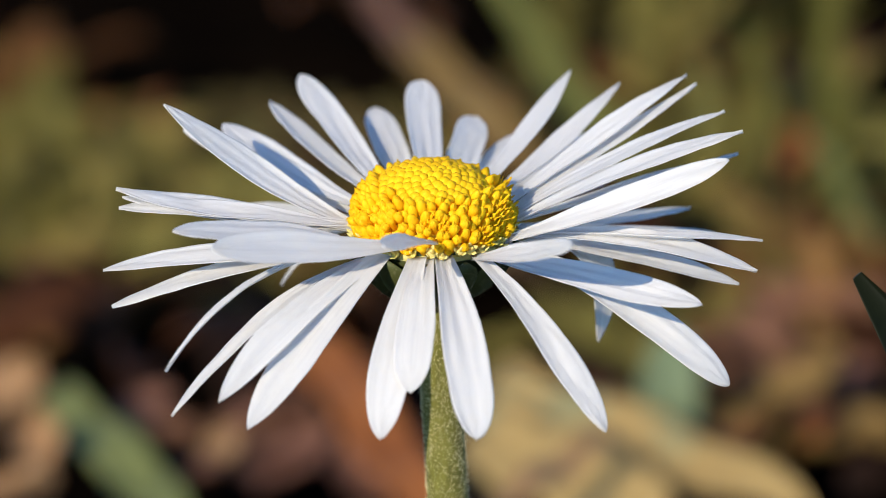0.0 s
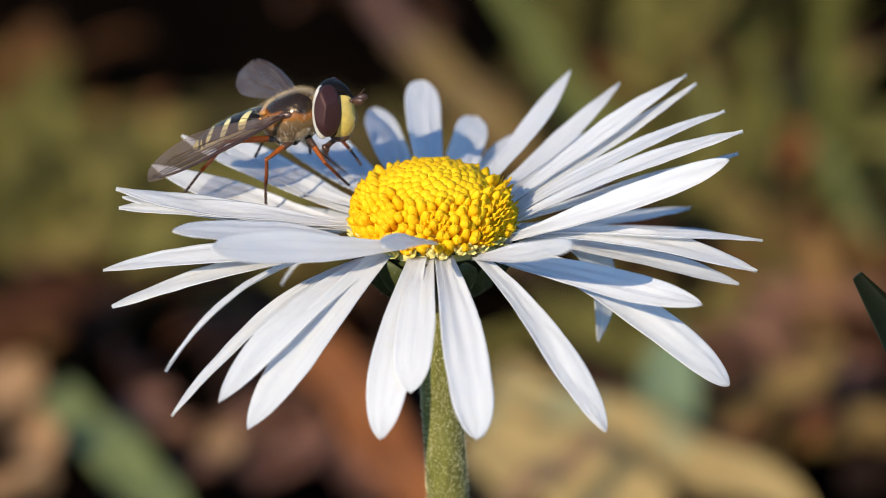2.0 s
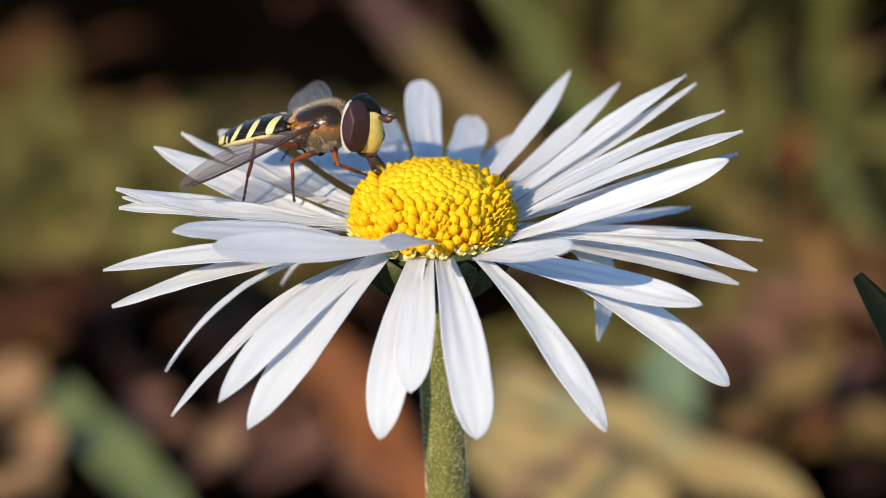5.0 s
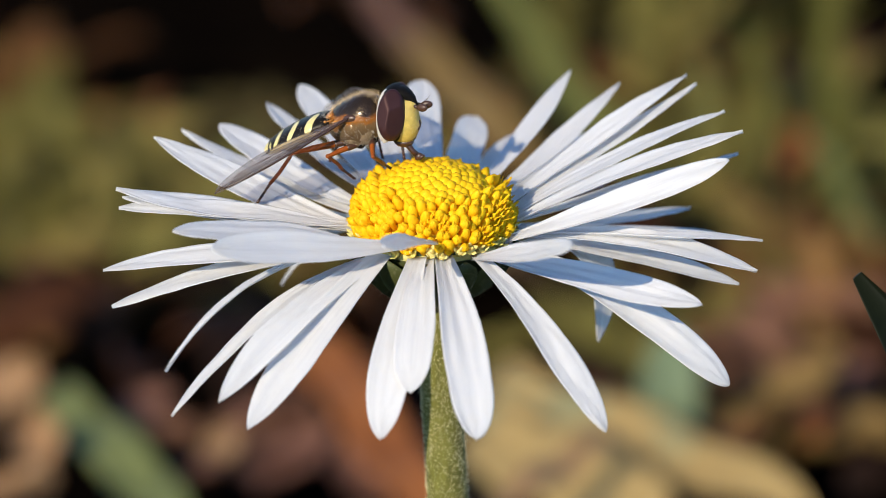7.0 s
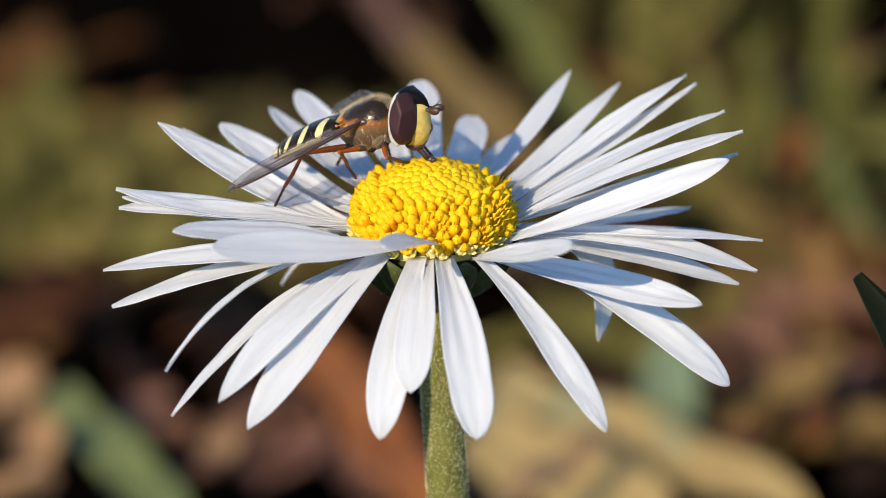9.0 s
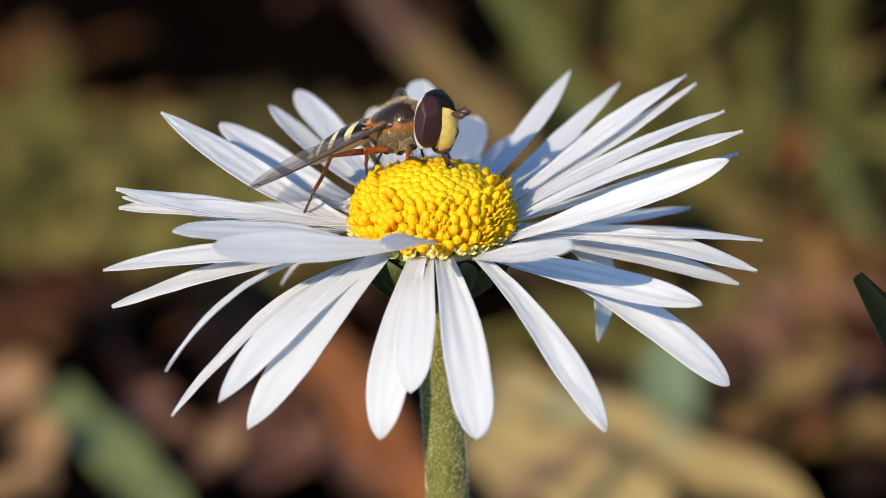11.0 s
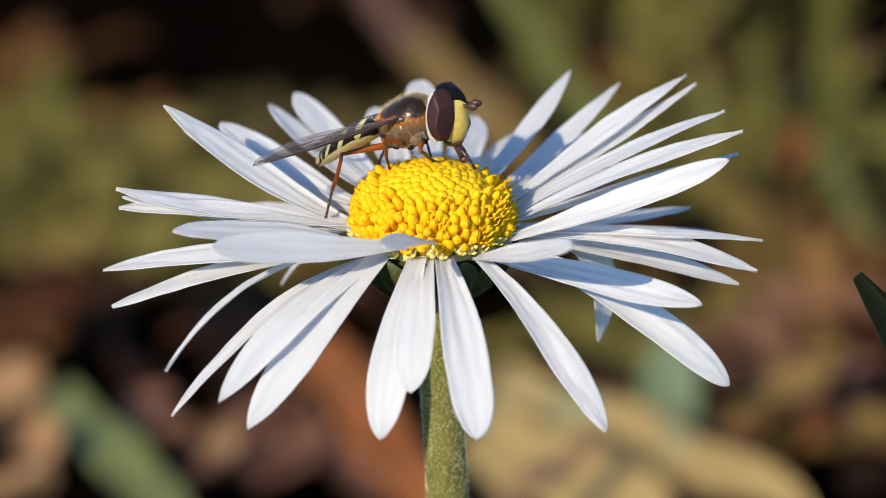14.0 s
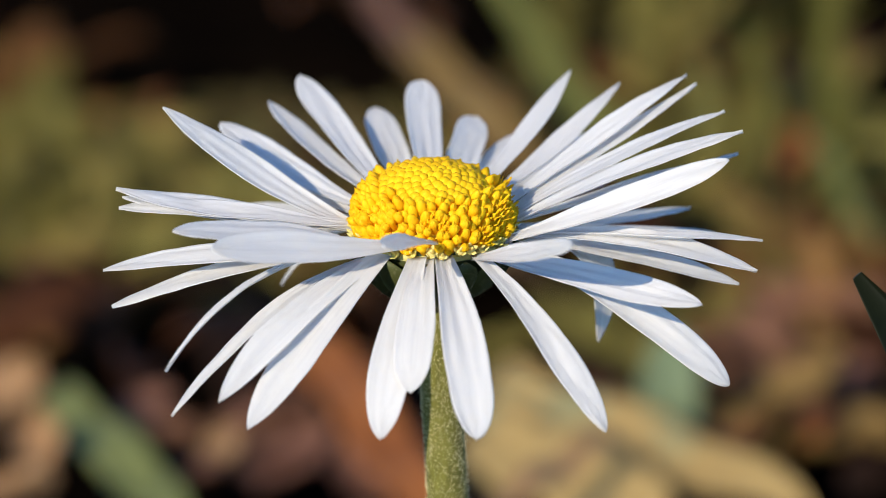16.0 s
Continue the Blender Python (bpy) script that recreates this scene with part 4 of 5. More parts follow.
def build_abdomen():
    n = 32
    vs, fs = [], []
    N = 40
    for i in range(N + 1):
        v = i / N
        groove = -0.02 * sum(math.exp(-((v - g) / 0.012) ** 2) for g in (0.13, 0.36, 0.60, 0.82))
        for k in range(n):
            vs.append(abd_at(v, 2 * math.pi * k / n, groove))
    for i in range(N):
        for k in range(n):
            j = (k + 1) % n
            fs.append((i * n + k, i * n + j, (i + 1) * n + j, (i + 1) * n + k))
    fs += [tuple(range(n - 1, -1, -1)), tuple(N * n + k for k in range(n))]
    ab = mesh_ob("abdomen", vs, fs, M_BLACK, fly, "glossy black flattened abdomen with pale yellow bands")
    for v0, v1, bow in ((0.165, 0.265, 0.015), (0.405, 0.485, -0.03), (0.635, 0.70, -0.03)):
        for s in (-1, 1):
            mesh_ob("yellow_band", *abd_patch(v0, v1, s * 0.16, s * 1.62, 0.012, bow=bow * -1, slant=0.07), M_BAND, ab, "pale yellow crescent band")
    for v0, v1 in ((0.80, 0.825), (0.86, 0.985)):
        for s in (-1, 1):
            mesh_ob("yellow_margin", *abd_patch(v0, v1, s * (0.9 if v1 < 0.9 else 0.5), s * 1.7, 0.010), M_BAND, ab)
    mesh_ob("belly", *abd_patch(0.02, 0.97, 1.54, 2 * math.pi - 1.54, 0.014, 30, 20), M_BELLY, ab, "pale yellow underside of the abdomen")
    geo = (vs, fs)
    tagged(mesh_ob("abdomen_hair", *surface_hairs(geo, 600, lambda p: True, 0.10, 0.002, (-1.2, 0, 0.1), 3), M_GOLDHAIR, ab), kind="stuff")
    return ab


def facet(v, s):
    """Flattens the eye into a broad rear, front and upper field that meet in soft ridges."""
    u = Vector((v.x / 0.54, s * v.y / 0.70, v.z / 1.10)) / MM
    total = 1.0
    for n, c in (((-0.04, 0.99, 0.10), 0.78), ((0.90, 0.42, -0.16), 0.77), ((0.52, 0.46, 0.72), 0.80)):
        total += max(0.0, u.dot(Vector(n)) / c) ** 46
    u *= total ** (-1 / 46)
    return Vector((u.x * 0.54, s * u.y * 0.70, u.z * 1.10)) * MM


def build_head():
    hc = (2.0, 0, 0.03)
    base = ellipsoid(mmv(*hc), mmv(0.60, 1.10, 1.14), 28, 18)
    hd = mesh_ob("head", *base, M_CROWN, fly, "head with large maroon eyes and yellow face")
    # yellow face, bulging forward between the eyes
    prof = [(-1.22, 0.22, 0.30), (-1.0, 0.46, 0.52), (-0.7, 0.60, 0.68), (-0.38, 0.66, 0.80), (-0.05, 0.66, 0.72), (0.3, 0.62, 0.72), (0.55, 0.50, 0.68), (0.75, 0.32, 0.55), (0.88, 0.12, 0.3)]
    face = loft([(mmv(hc[0] + 0.25, 0, hc[2] + z), mmv(0, -w, 0), mmv(-d, 0, 0)) for z, w, d in prof], 22)
    fc = mesh_ob("face", *face, M_FACE, hd, "pale yellow face")
    mesh_ob("face_stripe", *loft([(mmv(hc[0] + 0.25 + d, 0, hc[2] + z), mmv(0, -w, 0), mmv(-0.05, 0, 0)) for z, w, d in
            ((-1.05, 0.16, 0.45), (-0.8, 0.15, 0.56), (-0.5, 0.14, 0.73), (-0.36, 0.10, 0.77), (-0.2, 0.05, 0.73))], 10), M_DARKLEG, hd, "dark stripe down the face")
    mesh_ob("frons", *loft([(mmv(hc[0] + 0.10, 0, hc[2] + z), mmv(0, -w, 0), mmv(-d, 0, 0)) for z, w, d in ((0.36, 0.14, 0.86), (0.56, 0.26, 0.88), (0.78, 0.40, 0.80), (1.0, 0.50, 0.62), (1.12, 0.50, 0.46), (1.20, 0.34, 0.30), (1.24, 0.1, 0.1))], 16), M_CROWN, hd, "glossy black top of the head")
    mesh_ob("vertex", *ellipsoid(mmv(hc[0] - 0.05, 0, hc[2] + 1.0), mmv(0.40, 0.80, 0.30), 20, 12), M_CROWN, hd, "black crown between the eyes")
    mesh_ob("mouth_edge", *loft([(mmv(hc[0] + 0.22, 0, hc[2] + z), mmv(0, -w, 0), mmv(-d, 0, 0)) for z, w, d in ((-1.36, 0.2, 0.28), (-1.25, 0.3, 0.42), (-1.1, 0.36, 0.47))], 14), M_DARKLEG, hd)
    for s in (-1, 1):
        eye = ellipsoid((0, 0, 0), mmv(0.54, 0.70, 1.10), 48, 40)
        rot = Euler((radians(s * 11), 0, radians(s * 18))).to_matrix()
        eye = ([facet(v, s) for v in eye[0]], eye[1])
        vs = [rot @ v + mmv(hc[0] + 0.04, s * 0.68, hc[2] + 0.16) for v in eye[0]]
        mesh_ob("eye", vs, eye[1], M_EYE, hd, "large dark maroon compound eye")
        shell = ellipsoid((0, 0, 0), mmv(0.47, 0.34, 1.14), 30, 22)
        mesh_ob("eye_rim", [rot @ v + mmv(hc[0] - 0.24, s * 0.64, hc[2] + 0.10) for v in shell[0]], shell[1], M_RIMWHITE, hd, "pale silvery rim behind the eye")
        # antenna: two short joints, a club and a bristle
        b = mmv(hc[0] + 0.80, s * 0.14, hc[2] + 0.42)
        e = mmv(hc[0] + 1.08, s * 0.20, hc[2] + 0.40)
        club = ellipsoid((0, 0, 0), mmv(0.27, 0.12, 0.17), 14, 10)
        ta = Euler((0, radians(-8), radians(s * 14))).to_matrix()
        mesh_ob("antenna", *join(tube([b, (b + e) / 2 + mmv(0, 0, 0.03), e], [0.07 * MM, 0.085 * MM, 0.08 * MM], 8), ([ta @ v + e + mmv(0.20, s * .04, 0.02) for v in club[0]], club[1]),
                tube([e + mmv(0.1, 0, 0.1), e + mmv(0.3, 0, 0.32), e + mmv(0.42, 0, 0.5)], [0.02 * MM, 0.012 * MM, 0.004 * MM], 5)), M_ANT, hd, "short brown club-tipped antenna with a bristle")
    geo = join(base)
    tagged(mesh_ob("nape_hair", *surface_hairs(geo, 500, lambda p: p.x < 1.8, 0.22, 0.007, (-0.5, 0, 0), 5), M_WHITEHAIR, hd), kind="stuff")
    tagged(mesh_ob("face_hair", *surface_hairs(face, 250, lambda p: p.x > 2.25, 0.10, 0.004, (0.2, 0, 0), 6), M_GOLDHAIR, hd), kind="stuff")
    for ob in [hd] + list(hd.children):
        ob.data.transform(Matrix.Translation(mmv(*hc)) @ Matrix.Diagonal((1.06, 1.05, 1.08, 1)) @ Matrix.Translation(mmv(*hc)).inverted())
    return hd


def build_proboscis():
    return mesh_ob("proboscis", *join(tube([mmv(0, 0, 0.1), mmv(0.02, 0, -0.22), mmv(0.05, 0, -0.58), mmv(0.10, 0, -0.86)], [0.22 * MM, 0.16 * MM, 0.12 * MM, 0.14 * MM], 12),
                   ellipsoid(mmv(0.14, 0, -0.98), mmv(0.22, 0.16, 0.17), 14, 8), ellipsoid(mmv(0.20, 0, -1.06), mmv(0.24, 0.13, 0.09), 14, 8)), M_DARKLEG, HEAD_PART, "dark brown feeding proboscis")


def build_wing(side):
    """A wing along +x of its own space, the leading edge towards +y; side mirrors it."""
    nv, nu, L = 34, 12, 7.0
    vs, fs = [], []
    for lay in (1, -1):
        for i in range(nv + 1):
            v = i / nv
            t = math.sqrt(max(0.0, 1 - max(0, (v - 0.55) / 0.45) ** 2.0))
            lead = (0.10 + 0.42 * math.sin(min(1, v * 1.6) * math.pi / 2)) * t
            trail = -(0.14 + 1.48 * math.sin(min(1.0, v * 1.55) * math.pi / 2) ** 1.4) * t
            for k in range(nu + 1):
                u = k / nu
                y = lead + (trail - lead) * u
                z = 0.05 * math.sin(u * 18 + v * 2) * u * (1 - u) * 2 + 0.10 * math.sin(v * 3) * u + lay * 0.006
                vs.append(mmv(L * v, side * y, z))
    m, o = nu + 1, (nv + 1) * (nu + 1)
    for i in range(nv):
        for k in range(nu):
            p = (i * m + k, (i + 1) * m + k, (i + 1) * m + k + 1, i * m + k + 1)
            fs += [p, tuple(o + x for x in reversed(p))]
    wing = mesh_ob("wing", vs, fs, M_WING, fly, "clear smoky wing with brown veins")

    def vein(points, r):
        pts = [mmv(x * L, side * y, 0.02 + 0.06 * x) for x, y in points]
        dense = []
        for a, b in zip(pts, pts[1:]):
            dense += [a.lerp(b, k / 4) for k in range(4)]
        mesh_ob("vein", *tube(dense + [pts[-1]], [r * (0.6 if r < 0.04 else 0.85) * MM] * (len(dense) + 1), 6), M_VEIN, wing)
    vein([(0, 0.06), (0.15, 0.26), (0.35, 0.44), (0.6, 0.50), (0.8, 0.42), (0.93, 0.2)], 0.055)
    vein([(0, 0.03), (0.2, 0.16), (0.45, 0.28), (0.68, 0.42)], 0.035)
    vein([(0.05, 0.0), (0.3, 0.05), (0.6, 0.14), (0.9, 0.12), (0.97, 0.02)], 0.03)
    vein([(0.2, -0.02), (0.45, -0.22), (0.7, -0.25), (0.95, -0.15)], 0.025)
    vein([(0.05, -0.04), (0.3, -0.32), (0.55, -0.62), (0.78, -0.72), (0.86, -0.4)], 0.025)
    vein([(0.05, -0.06), (0.25, -0.5), (0.45, -1.0), (0.62, -1.3)], 0.022)
    vein([(0, 0.045), (0.18, 0.21), (0.4, 0.36), (0.62, 0.46), (0.78, 0.40)], 0.05)
    vein([(0.05, -0.02), (0.3, -0.12), (0.5, -0.05), (0.72, 0.0), (0.96, -0.06)], 0.024)
    vein([(0.55, -0.62), (0.7, -0.45), (0.84, -0.42)], 0.02)
    vein([(0.3, 0.05), (0.33, -0.12)], 0.022)
    vein([(0.45, -0.22), (0.5, -0.56)], 0.02)
    vein([(0.05, -0.08), (0.15, -0.5), (0.26, -1.15)], 0.02)
    return wing


LEGS = {"front": (0.72, 0.42, -0.98, 1.45, 2.15), "mid": (0.10, 0.5, -1.10, 1.75, 2.6), "hind": (-0.55, 0.5, -0.98, 2.5, 3.3)}


def build_leg(which, s):
    hx, hy, hz, lf, lt = LEGS[which]
    th = 0.16 if which == "hind" else 0.135
    leg = mesh_ob("leg", *join(tube([mmv(-0.25, 0, 0.18), mmv(0.05, 0, 0), mmv(lf * 0.25, 0, 0.02), mmv(lf * 0.6, 0, 0.04), mmv(lf * 0.92, 0, 0), mmv(lf, 0, 0)],
                  [0.17 * MM, 0.13 * MM, th * MM, th * MM * 0.9, 0.085 * MM, 0.08 * MM], 12), ellipsoid(mmv(lf, 0, 0), mmv(0.1, 0.1, 0.1), 10, 8)), M_LEG, fly, "orange brown jointed leg")
    reach = 0.22 if which == "hind" else 0.42
    mesh_ob("femur_base", *tube([mmv(-0.26, 0, 0.19), mmv(0.05, 0, 0.0), mmv(lf * 0.25 * reach / 0.3, 0, 0.02), mmv(lf * reach, 0, 0.025)],
            [0.18 * MM, 0.14 * MM, (th + 0.012) * MM, (th + 0.003) * MM], 12), M_DARKLEG, leg, "black base of the thigh")
    tibia = mesh_ob("tibia", *tube([mmv(0, 0, 0), mmv(lt * 0.1, 0, -0.02), mmv(lt * 0.35, 0, -0.05), mmv(lt * 0.56, 0, 0)], [0.075 * MM, 0.085 * MM, 0.09 * MM, 0.085 * MM], 10), M_SHIN, leg, "red brown shin")
    seg = []
    for k in range(5):
        a, b = lt * (0.56 + 0.088 * k), lt * (0.56 + 0.088 * (k + 1))
        za, zb = -0.04 * k, -0.04 * (k + 1)
        seg.append(tube([mmv(a, 0, -za * -0.3), mmv((a + b) / 2, 0, zb * 0.3), mmv(b, 0, zb * 0.3)], [0.05 * MM, 0.072 * MM, 0.06 * MM], 8))
    seg.append(tube([mmv(lt * 0.99, 0.02, -0.05), mmv(lt * 1.02, 0.06, -0.12)], [0.05 * MM, 0.02 * MM], 6))
    seg.append(tube([mmv(lt * 0.99, -0.02, -0.05), mmv(lt * 1.02, -0.06, -0.12)], [0.05 * MM, 0.02 * MM], 6))
    tarsus = mesh_ob("tarsus", *join(*seg), M_DARKLEG if which != "mid" else M_ANT, leg, "dark segmented foot")
    return leg, tibia, tarsus


build_thorax()
ABDOMEN = build_abdomen()
HEAD_PART = build_head()
PROBOSCIS = build_proboscis()
WINGS = {-1: build_wing(1), 1: build_wing(-1)}
LEG_PARTS = {(w, s): build_leg(w, s) for w in LEGS for s in (-1, 1)}

FLY_ROWS = [
    (0, pose(-0.027380, 0.002500, 0.088613, 0, -7, -10)),
    (0.3, pose(-0.022628, 0.002500, 0.084174, 0, -7, -6)),
    (0.4, pose(-0.018444, 0.002500, 0.080622, 0, -14, -3)),
    (0.5, pose(-0.016799, 0.002500, 0.078128, 0, -15, -3)),
    (0.6, pose(-0.015690, 0.002500, 0.077232, 0, -14, -3)),
    (0.7, pose(-0.013007, 0.002500, 0.077536, 0, -19, 5)),
    (0.8, pose(-0.010603, 0.002500, 0.077858, 0, -17, -4)),
    (0.9, pose(-0.008589, 0.002500, 0.077759, 0, -6, 1)),
    (1, pose(-0.008622, 0.002400, 0.076425, 0, -9, 4)),
    (1.1, pose(-0.008526, 0.002400, 0.076261, 0, -15, 5)),
    (1.3, pose(-0.008487, 0.002400, 0.076225, 0, -19, -4)),
    (1.4, pose(-0.008543, 0.002400, 0.075990, 0, -20, 0)),
    (1.5, pose(-0.007997, 0.002400, 0.075447, 0, -9, -4)),
    (1.6, pose(-0.007609, 0.002300, 0.075271, 0, -13, -5)),
    (1.8, pose(-0.006990, 0.002300, 0.074824, 0, -14, -9)),
    (2, pose(-0.006403, 0.002200, 0.074739, 0, -11, -16)),
    (2.2, pose(-0.006143, 0.002100, 0.074725, 0, -8, -14)),
    (2.5, pose(-0.005235, 0.002000, 0.074379, 0, -3, -17)),
    (3, pose(-0.005425, 0.002000, 0.074112, 0, 0, -17)),
    (3.5, pose(-0.005391, 0.002000, 0.074207, 0, -2, -15)),
    (4.2, pose(-0.005391, 0.002000, 0.074234, 0, -2, -15)),
    (5.2, pose(-0.005013, 0.001900, 0.074344, 0, -6, -21)),
    (6.3, pose(-0.004566, 0.001700, 0.074543, 0, -10, -25)),
    (6.5, pose(-0.004016, 0.001600, 0.074692, 0, -12, -25)),
    (7, pose(-0.003377, 0.001400, 0.074839, 0, -13, -23)),
    (7.5, pose(-0.003227, 0.001400, 0.074804, 0, -13, -22)),
    (8, pose(-0.003101, 0.001400, 0.074724, 0, -13, -22)),
    (8.5, pose(-0.003110, 0.001400, 0.074653, 0, -12, -22)),
    (9.2, pose(-0.002773, 0.001300, 0.074686, 0, -13, -20)),
    (10.2, pose(-0.002200, 0.001100, 0.074673, 0, -14, -24)),
    (11.3, pose(-0.001521, 0.000900, 0.074683, 0, -15, -28)),
    (11.5, pose(-0.001668, 0.000900, 0.074664, 0, -15, -29)),
    (12, pose(-0.001254, 0.000800, 0.074981, 0, -16, -29)),
    (12.5, pose(-0.001254, 0.000800, 0.074981, 0, -16, -29)),
    (13, pose(-0.001254, 0.000800, 0.074981, 0, -16, -29)),
    (13.5, pose(-0.001370, 0.000800, 0.075101, 0, -16, -24)),
    (14, pose(-0.001184, 0.000800, 0.074978, 0, -15, -21)),
    (14.5, pose(-0.001198, 0.000800, 0.075022, 0, -16, -21)),
    (15, pose(-0.001198, 0.000800, 0.075049, 0, -16, -21)),
    (15.3, pose(-0.001386, 0.000800, 0.075190, 0, -15, -21)),
    (15.4, pose(-0.004600, 0.003000, 0.078300, 0, -10, -14)),
    (15.5, pose(-0.024711, 0.008000, 0.082464, 0, -10, -5)),
    (16, pose(-0.037272, 0.012000, 0.090687, 0, -3, -5)),
]
FEET = {
    "front_right": [(1, -0.00481, 0.00350, 0.07222), (1.5, -0.00478, 0.00350, 0.07214), (2, -0.00379, 0.00220, 0.07126), (2.5, -0.00294, 0.00120, 0.07204), (4.2, -0.00274, 0.00100, 0.07211), (6.5, -0.00264, 0.00100, 0.07205), (7, -0.00179, 0.00080, 0.07250), (9.2, -0.00077, 0.00080, 0.07283), (11.5, -0.00000, 0.00030, 0.07305), (12, 0.00015, 0.00030, 0.07305), (15.3, 0.00015, 0.00030, 0.07300)],
    "mid_right": [(1, -0.00834, 0.00160, 0.07133), (1.5, -0.00757, 0.00140, 0.07067), (2.2, -0.00762, 0.00140, 0.07069), (2.5, -0.00706, 0.00140, 0.07061), (4.2, -0.00713, 0.00140, 0.07056), (6.5, -0.00464, 0.00140, 0.07132), (7, -0.00359, 0.00150, 0.07183), (9.2, -0.00351, 0.00140, 0.07191), (11.5, -0.00294, 0.00120, 0.07209), (12, -0.00282, 0.00120, 0.07198), (13.5, -0.00217, 0.00080, 0.07239), (14, -0.00197, 0.00070, 0.07254), (15.3, -0.00197, 0.00070, 0.07254)],
    "hind_right": [(1, -0.01189, 0.00240, 0.07140), (1.5, -0.01178, 0.00180, 0.07123), (2.2, -0.01116, 0.00160, 0.07106), (2.5, -0.00889, 0.00120, 0.07074), (4.2, -0.00884, 0.00120, 0.07074), (6.5, -0.00832, 0.00100, 0.07064), (7, -0.00817, 0.00100, 0.07062), (8, -0.00781, 0.00100, 0.07062), (9.2, -0.00719, 0.00080, 0.07044), (11.5, -0.00575, 0.00040, 0.07037), (12, -0.00498, 0.00020, 0.07039), (15.3, -0.00483, 0.00020, 0.07039)],
    "front_left": [(1, -0.00429, 0.00460, 0.07234), (1.5, -0.00429, 0.00460, 0.07228), (2, -0.00324, 0.00350, 0.07189), (2.5, -0.00249, 0.00200, 0.07219), (4.2, -0.00239, 0.00180, 0.07226), (6.5, -0.00154, 0.00180, 0.07248), (9.2, 0.00033, 0.00120, 0.07285), (11.5, 0.00102, 0.00100, 0.07281), (12, 0.00119, 0.00080, 0.07277), (13.5, 0.00178, 0.00080, 0.07256), (14, 0.00198, 0.00080, 0.07256), (15.3, 0.00186, 0.00080, 0.07277)],
}
WING_ROWS = {
    -1: [
        (1.7, pose(0.00015, -0.00095, 0.00028, -13.4, 8.8, -141.2)),
        (2, pose(0.00015, -0.00095, 0.00028, -18.7, 11.5, -145.7)),
        (2.5, pose(0.00015, -0.00095, 0.00028, -9.5, 14.0, -154.1)),
        (3, pose(0.00015, -0.00095, 0.00028, -0.8, 13.3, -137.8)),
        (3.5, pose(0.00015, -0.00095, 0.00028, -1.9, 14.5, -141.6)),
        (4.2, pose(0.00015, -0.00095, 0.00028, -2.0, 14.9, -141.9)),
        (6.3, pose(0.00015, -0.00095, 0.00028, 0.1, 9.3, -115.2)),
        (7, pose(0.00015, -0.00095, 0.00028, -3.5, 16.2, -146.9)),
        (8, pose(0.00015, -0.00095, 0.00028, -3.5, 14.8, -148.2)),
        (9.2, pose(0.00015, -0.00095, 0.00028, 0.6, 11.2, -136.9)),
        (11.3, pose(0.00015, -0.00095, 0.00028, -6.2, 11.1, -143.9)),
        (12, pose(0.00015, -0.00095, 0.00028, -8.8, 11.6, -142.9)),
        (13, pose(0.00015, -0.00095, 0.00028, -8.8, 11.6, -142.9)),
        (13.6, pose(0.00015, -0.00095, 0.00028, -7.0, 7.0, -148.9)),
        (14, pose(0.00015, -0.00095, 0.00028, -2.9, 0.9, -142.6)),
        (15.3, pose(0.00015, -0.00095, 0.00028, -2.5, 1.0, -137.9)),
    ],
    1: [
        (1.7, pose(0.00015, 0.00095, 0.00028, -6.0, -8.5, 118.2)),
        (2, pose(0.00015, 0.00095, 0.00028, -18.1, -4.7, 125.6)),
        (2.5, pose(0.00015, 0.00095, 0.00028, -24.4, 2.0, 123)),
        (4.2, pose(0.00015, 0.00095, 0.00028, -24.2, 3.5, 117)),
        (6.3, pose(0.00015, 0.00095, 0.00028, -18, 6, 122)),
        (7, pose(0.00015, 0.00095, 0.00028, -16, 6, 124)),
        (9.2, pose(0.00015, 0.00095, 0.00028, -14, 6, 122)),
        (11.3, pose(0.00015, 0.00095, 0.00028, -46, 4, 122)),
        (12, pose(0.00015, 0.00095, 0.00028, -46, 2, 110)),
        (13, pose(0.00015, 0.00095, 0.00028, -46, 2, 110)),
        (13.6, pose(0.00015, 0.00095, 0.00028, 18, 17, 160)),
        (15.3, pose(0.00015, 0.00095, 0.00028, 18, 18, 160)),
    ],
}


def wing_pose(s, sweep, lift, feather):
    """s: -1 for the wing on the fly's right. The wing's own +x points outwards, its +y forwards."""
    a, l, f = radians(sweep), radians(lift), radians(feather)
    d = Vector((-math.sin(a) * math.cos(l), s * math.cos(a) * math.cos(l), math.sin(l)))
    fwd = Vector((math.cos(a), s * math.sin(a), 0))
    up = d.cross(fwd) * (1 if s < 0 else -1)
    if up.z < 0:
        up.negate()
    fwd = Matrix.Rotation(f * (-s), 3, d) @ fwd
    y = fwd * (1 if s < 0 else -1)
    z = d.cross(y)
    m = Matrix((d, y, z)).transposed().to_4x4()
    m.translation = mmv(0.15, s * 0.95, 0.28)
    return m


def fly_at(t):
    for (a, ma), (b, mb) in zip(FLY_ROWS, FLY_ROWS[1:]):
        if a <= t <= b:
            f = (t - a) / (b - a)
            q = ma.to_quaternion().slerp(mb.to_quaternion(), f)
            return Matrix.LocRotScale(ma.translation.lerp(mb.translation, f), q, None)
    return FLY_ROWS[-1][1]


